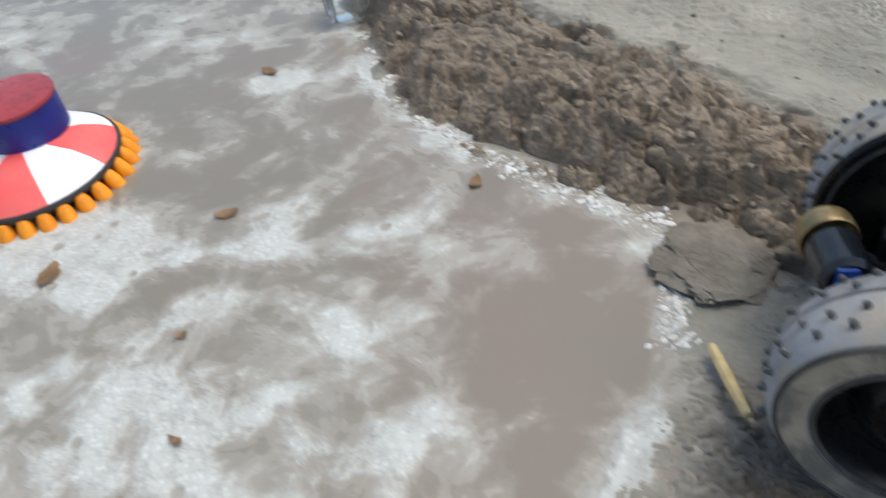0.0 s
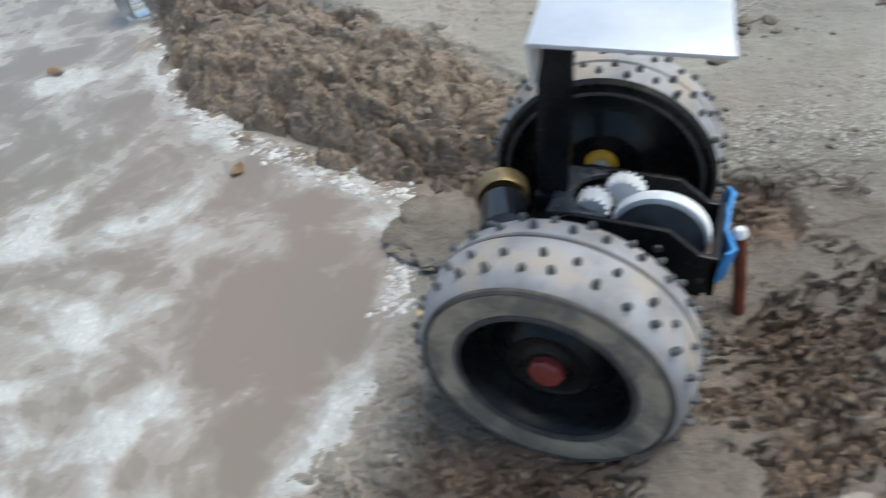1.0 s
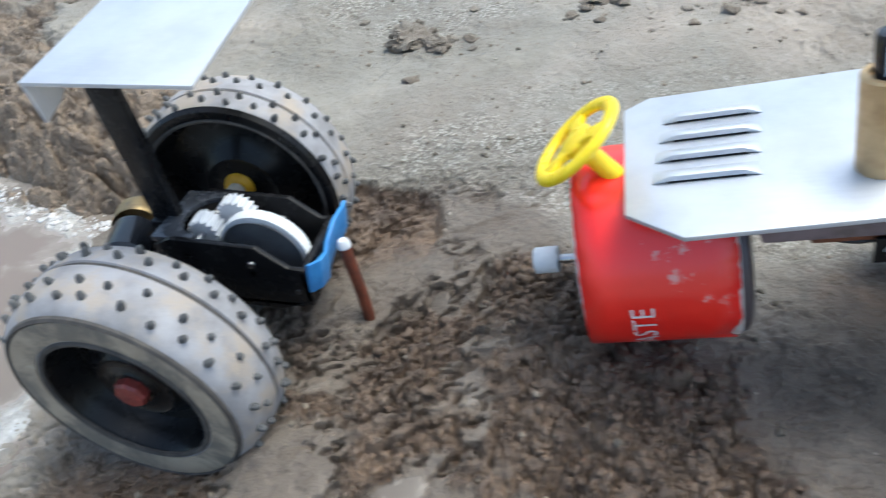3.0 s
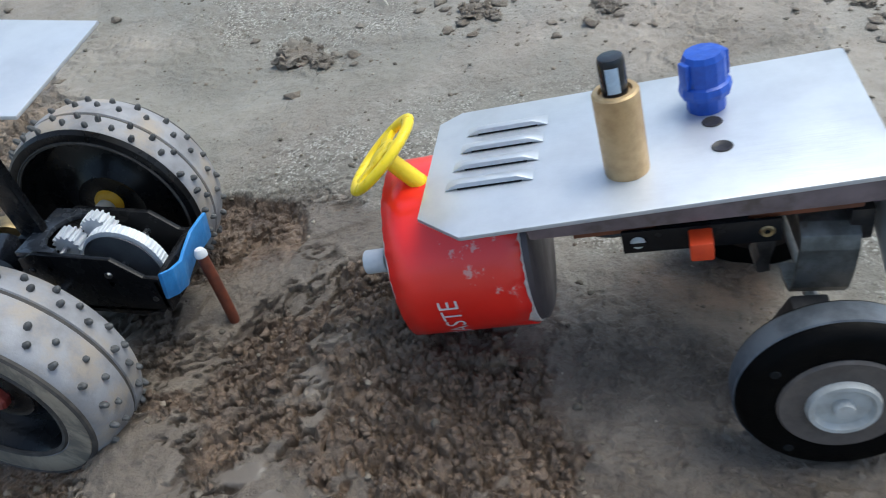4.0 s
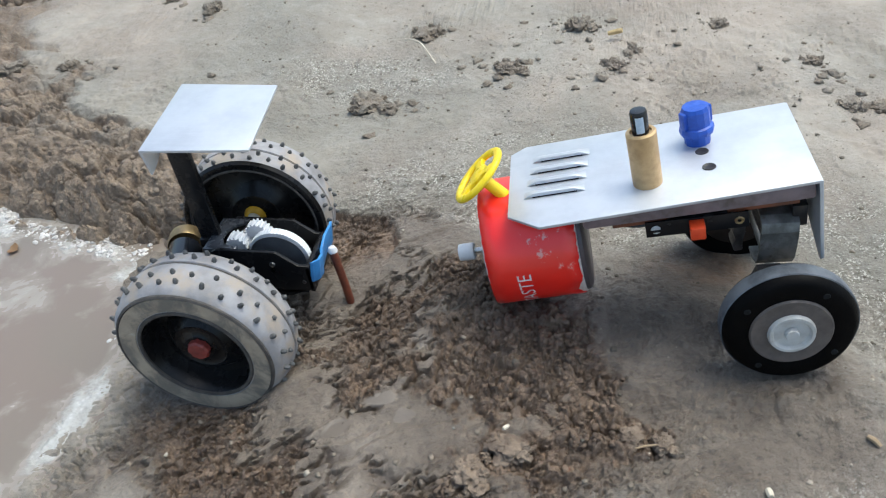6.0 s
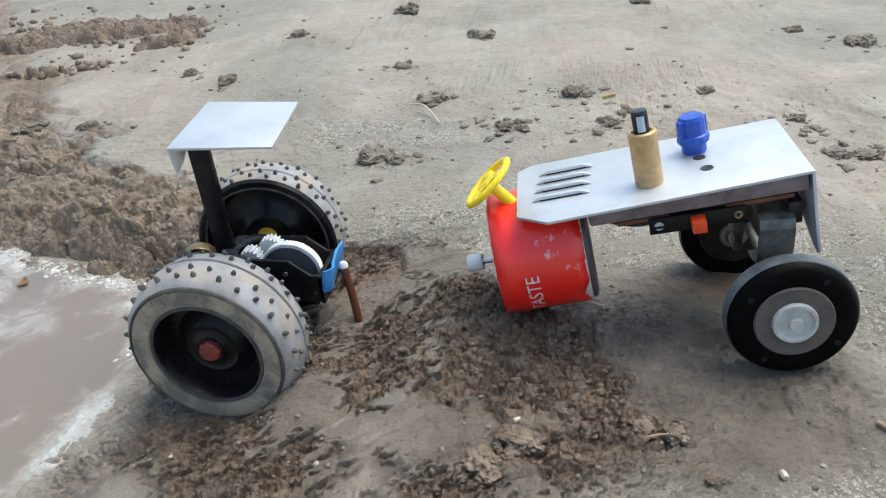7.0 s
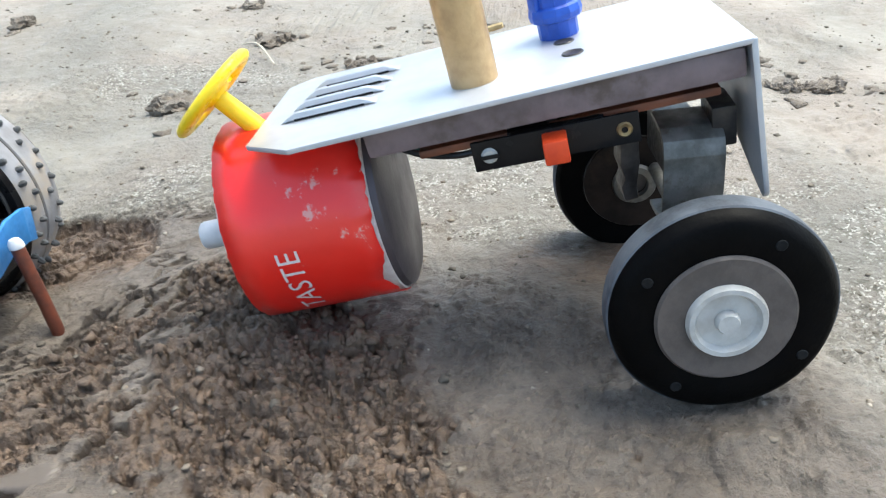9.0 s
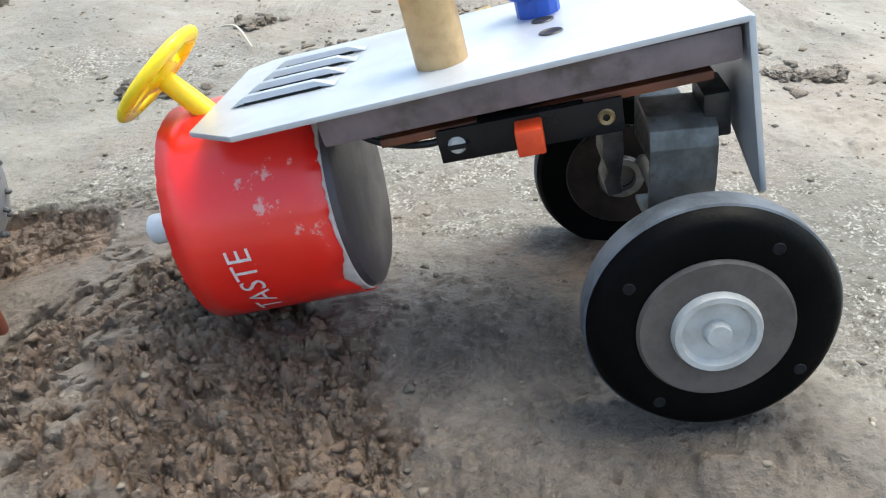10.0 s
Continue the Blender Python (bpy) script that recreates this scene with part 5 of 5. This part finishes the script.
scatter("bank_crumbs", mat_tan_crumb, 1300, 2, lambda g: (g.uniform(-0.25, 0.02), g.uniform(0.165, 0.36)),
        lambda g: 0.0005 + 0.0018 * g.random() ** 3, "broken mud crumbs along the puddle's bank", "mud crumbs", 1, 0.6, -0.05, 4)
scatter("grit", mat_grit, 3000, 3, lambda g: (g.uniform(-0.10, 0.40), 0.05 + 0.40 * g.random() ** 1.3), lambda g: 0.0003 + 0.0007 * g.random() ** 5, "fine grit strewn over the silt", "grit")
scatter("far_crumbs", mat_lump, 900, 4, lambda g: (lambda c, q: (c[0] + g.gauss(0, 0.017), c[1] + g.gauss(0, 0.012)) if q < 0.6 else (g.uniform(-0.35, 0.9), 0.22 + 1.2 * g.random() ** 1.4))(CLODS[g.randrange(20)], g.random()), lambda g: 0.0006 + 0.0028 * g.random() ** 5, "small mud crumbs scattered over the far silt", "mud crumbs", 2, 0.4, 0.05)

scatter("far_bank_clods", mat_tan_crumb, 500, 6, lambda g: (lambda t: (-0.50 + 0.30 * t + g.gauss(0, 0.02), 0.66 - 0.10 * t + g.gauss(0, 0.045)))(g.random()) if g.random() < 0.75 else (lambda t: (-0.34 + 0.10 * t, 0.455 + 0.03 * t + g.gauss(0, 0.008)))(g.random()),
        lambda g: 0.0010 + 0.0040 * g.random() ** 3, "heaped brown mud clods along the far bank", "mud clods", 1, 0.8, 0.2)

# froth along the waterline, as small bubbles heaps
rng = random.Random(12)
line = [Vector((x, y, 0)) for x, y in SHORE[2:13]]
vs, fs = [], []
ball = bmesh.new()
bmesh.ops.create_icosphere(ball, subdivisions=2, radius=1.0)
ball.verts.index_update()
bv, bf = [v.co.copy() for v in ball.verts], [[v.index for v in f.verts] for f in ball.faces]
ball.free()
for _ in range(900):
    k = rng.randrange(4, len(line) - 1)
    p = line[k].lerp(line[k + 1], rng.random()) + Vector((rng.gauss(-0.003, 0.003), rng.gauss(-0.002, 0.003), 0))
    r = 0.0003 + 0.0012 * rng.random() ** 4
    n = len(vs)
    turn = rng.uniform(0, 3.14)
    for v in bv:
        q = Vector((v.x * 1.6, v.y * 1.1, v.z * 0.5)) * r * (1 + 0.55 * noise.noise(v * 2 + Vector((k, n, 0))))
        q.rotate(Euler((0, 0, turn)))
        vs.append(p + q)
    fs.extend([[i + n for i in f] for f in bf])
me = bpy.data.meshes.new("froth")
me.from_pydata(vs, [], fs)
me.polygons.foreach_set("use_smooth", [True] * len(fs))
me.materials.append(mat_froth)
tagged(new("froth", me), "pale froth washed up along the waterline", "froth", kind="stuff")


# straws, leaves, bottle
def straw(points, radius, material, label):
    z = [Vector((x, y, ground_at(x, y) + h)) for x, y, h in points]
    pts = curve_points(z, 5)
    n = len(pts)
    return solid("straw", tube(pts, radius, 7, [0.6 + 0.4 * math.sin(math.pi * (0.15 + 0.8 * k / n)) for k in range(n)]), material, label, "straw")


straw([(-0.0300, 0.1295, 0.0042), (-0.0235, 0.1190, 0.0045), (-0.0165, 0.1080, 0.004)], 0.0017, mat_straw, "short yellow straw lying at the waterline")
straw([(0.0395, 0.3720, 0.004), (0.0510, 0.3620, 0.006), (0.0640, 0.3420, 0.002)], 0.0006, mat_pale_straw, "thin pale dry straw beside a clod")
straw([(0.2358, 0.0850, 0.0010), (0.2375, 0.0835, 0.0012), (0.2388, 0.0820, 0.0006)], 0.0009, mat_dull_straw, "short tan stick chip on the wet silt")
straw([(0.2050, 0.0665, 0.001), (0.2055, 0.0640, 0.001)], 0.0011, mat_pale_straw, "small whitish chip on the wet silt")
straw([(0.1680, 0.0765, 0.003), (0.1715, 0.0780, 0.004), (0.1760, 0.0790, 0.002)], 0.00035, mat_dull_straw, "thin brown straw caught in the mud crumbs")
straw([(0.1270, 0.0795, 0.005), (0.1285, 0.0812, 0.005)], 0.0007, mat_pale_straw, "tiny white chip on a mud clod")
straw([(0.1660, 0.3640, 0.004), (0.1740, 0.3625, 0.005)], 0.0016, mat_straw, "short yellow straw scrap")


def leaf(length, width, curl, seed):
    bm = bmesh.new()
    rng = random.Random(seed)
    rows = []
    for i in range(9):
        s = i / 8
        w = width * math.sin(math.pi * min(1, s * 0.92 + 0.05)) ** 0.8 * rng.uniform(0.65, 1.15)
        x = length * (s - 0.5)
        z = curl * (s - 0.5) ** 2 * 4
        rows.append([bm.verts.new((x, w * f + rng.uniform(-0.0003, 0.0003), z + abs(f) * curl * 0.35)) for f in (-0.5, -0.25, 0, 0.25, 0.5)])
    for a, b in zip(rows, rows[1:]):
        for j in range(4):
            bm.faces.new((a[j], b[j], b[j + 1], a[j + 1]))
    bmesh.ops.solidify(bm, geom=bm.faces[:], thickness=0.0003)
    return bm


for k, (x, y, L, W) in enumerate([(-0.2205, 0.1364, 0.013, 0.008), (-0.1314, 0.1846, 0.011, 0.007), (-0.2763, 0.2389, 0.015, 0.009), (-0.1930, 0.0783, 0.006, 0.004), (-0.2675, 0.0833, 0.018, 0.011), (-0.165, 0.045, 0.008, 0.004)]):
    solid("leaf", leaf(L * 0.75, W * 0.75, 0.0010, k), mat_leaf, "dead brown leaf floating in the foam", "leaf", at=pose(x, y, 0.0008, 0, 0, 40 + 63 * k), group="leaves on the puddle")

bottle = thing("plastic_bottle", "crushed clear plastic bottle at the bank", "bottle", (-0.262, 0.305, 0.0))
bp = aim((-0.278, 0.300, 0.010), (0.85, 0.45, 0.12))
body_bm = lathe([(0, 0.0), (0.0105, 0.0004), (0.0125, 0.002), (0.0128, 0.010), (0.0118, 0.014), (0.0128, 0.018), (0.0124, 0.026), (0.0085, 0.033), (0.0058, 0.036), (0.0055, 0.040)], 28)
for v in body_bm.verts:
    v.co *= 1 + 0.10 * noise.noise(v.co * 160)
part("bottle_body", body_bm, mat_clear, bottle, "crumpled clear plastic", at=bp)
part("bottle_cap", lathe([(0, 0.047), (0.0058, 0.047), (0.0066, 0.0462), (0.0066, 0.0392), (0, 0.0392)], 24), mat_straw, bottle, "tan bottle cap", at=bp)

# flat grey mud slab by the waterline
slab_bm = rock(0.0165, 93, 0.16, 0.42, 4)
solid("mud_slab", slab_bm, mat_lump, "flat grey slab of wet mud at the waterline", "mud slab", at=pose(-0.036, 0.166, 0.0040, 4, -3, 25))

# floating toy: red and white disc, orange tube fringe, blue cup
toy = thing("floating_toy", "red and white toy disc with orange fringe, floating", "toy", (-0.3265, 0.1290, 0.0))
TOY = pose(-0.3265, 0.1290, 0.0105, 2, 2, 0)
R1 = 0.0385
for k in range(8):
    bm = bmesh.new()
    rows = []
    for i in range(9):
        a = radians(-30 + 45 * k + 45 * i / 8)
        rows.append([bm.verts.new((r * math.cos(a), r * math.sin(a), z)) for r, z in ((0.0, 0.0110), (0.014, 0.0102), (0.026, 0.0076), (0.034, 0.0036), (R1, 0.0), (R1, -0.002))])
    for a, b in zip(rows, rows[1:]):
        for j in range(5):
            bm.faces.new((a[j], a[j + 1], b[j + 1], b[j]))
    bmesh.ops.remove_doubles(bm, verts=bm.verts[:], dist=1e-6)
    bmesh.ops.recalc_face_normals(bm, faces=bm.faces)
    part("panel", bm, mat_toy_red if k % 2 else mat_toy_white, toy, "red panel" if k % 2 else "white panel", at=TOY)
part("rim_band", lathe([(0.0375, -0.0022), (0.0396, -0.0020), (0.0402, -0.0002), (0.0396, 0.0010), (0.0380, 0.0012)], 64, closed=True), mat_band, toy, "black rim band", at=TOY @ pose(0, 0, -0.0012, 90, 0, 0))
fringe = to_mesh("tube", lathe([(0, -0.0045), (0.0024, -0.0040), (0.0034, -0.0010), (0.0040, 0.0070), (0.0036, 0.0125), (0.0024, 0.0140), (0, 0.0143)], 12), mat_orange)
for k in range(30):
    a = 2 * math.pi * k / 30
    part("fringe_tube", fringe, None, toy, at=TOY @ Matrix.Translation((0.0400 * math.cos(a), 0.0400 * math.sin(a), -0.0065)) @ pose(0, 0, 0, 0, 0, math.degrees(a)) @ pose(0, 0, 0, -90, 0, 0) @ pose(0, 0, 0, 0, 0, -22))
cup = part("cup", lathe([(0, 0.0), (0.0165, 0.0), (0.0182, 0.0010), (0.0188, 0.0160), (0.0184, 0.0175), (0, 0.0175)], 40), mat_toy_blue, toy, "deep blue plastic cup", at=TOY @ pose(-0.004, 0.009, 0.0085, 90, 0, 0))
part("cup_lid", lathe([(0.0184, 0.0170), (0.0194, 0.0176), (0.0192, 0.0190), (0.0150, 0.0196), (0, 0.0198)], 40), mat_wine, cup, "wine-red lid", at=TOY @ pose(-0.004, 0.009, 0.0085, 90, 0, 0))
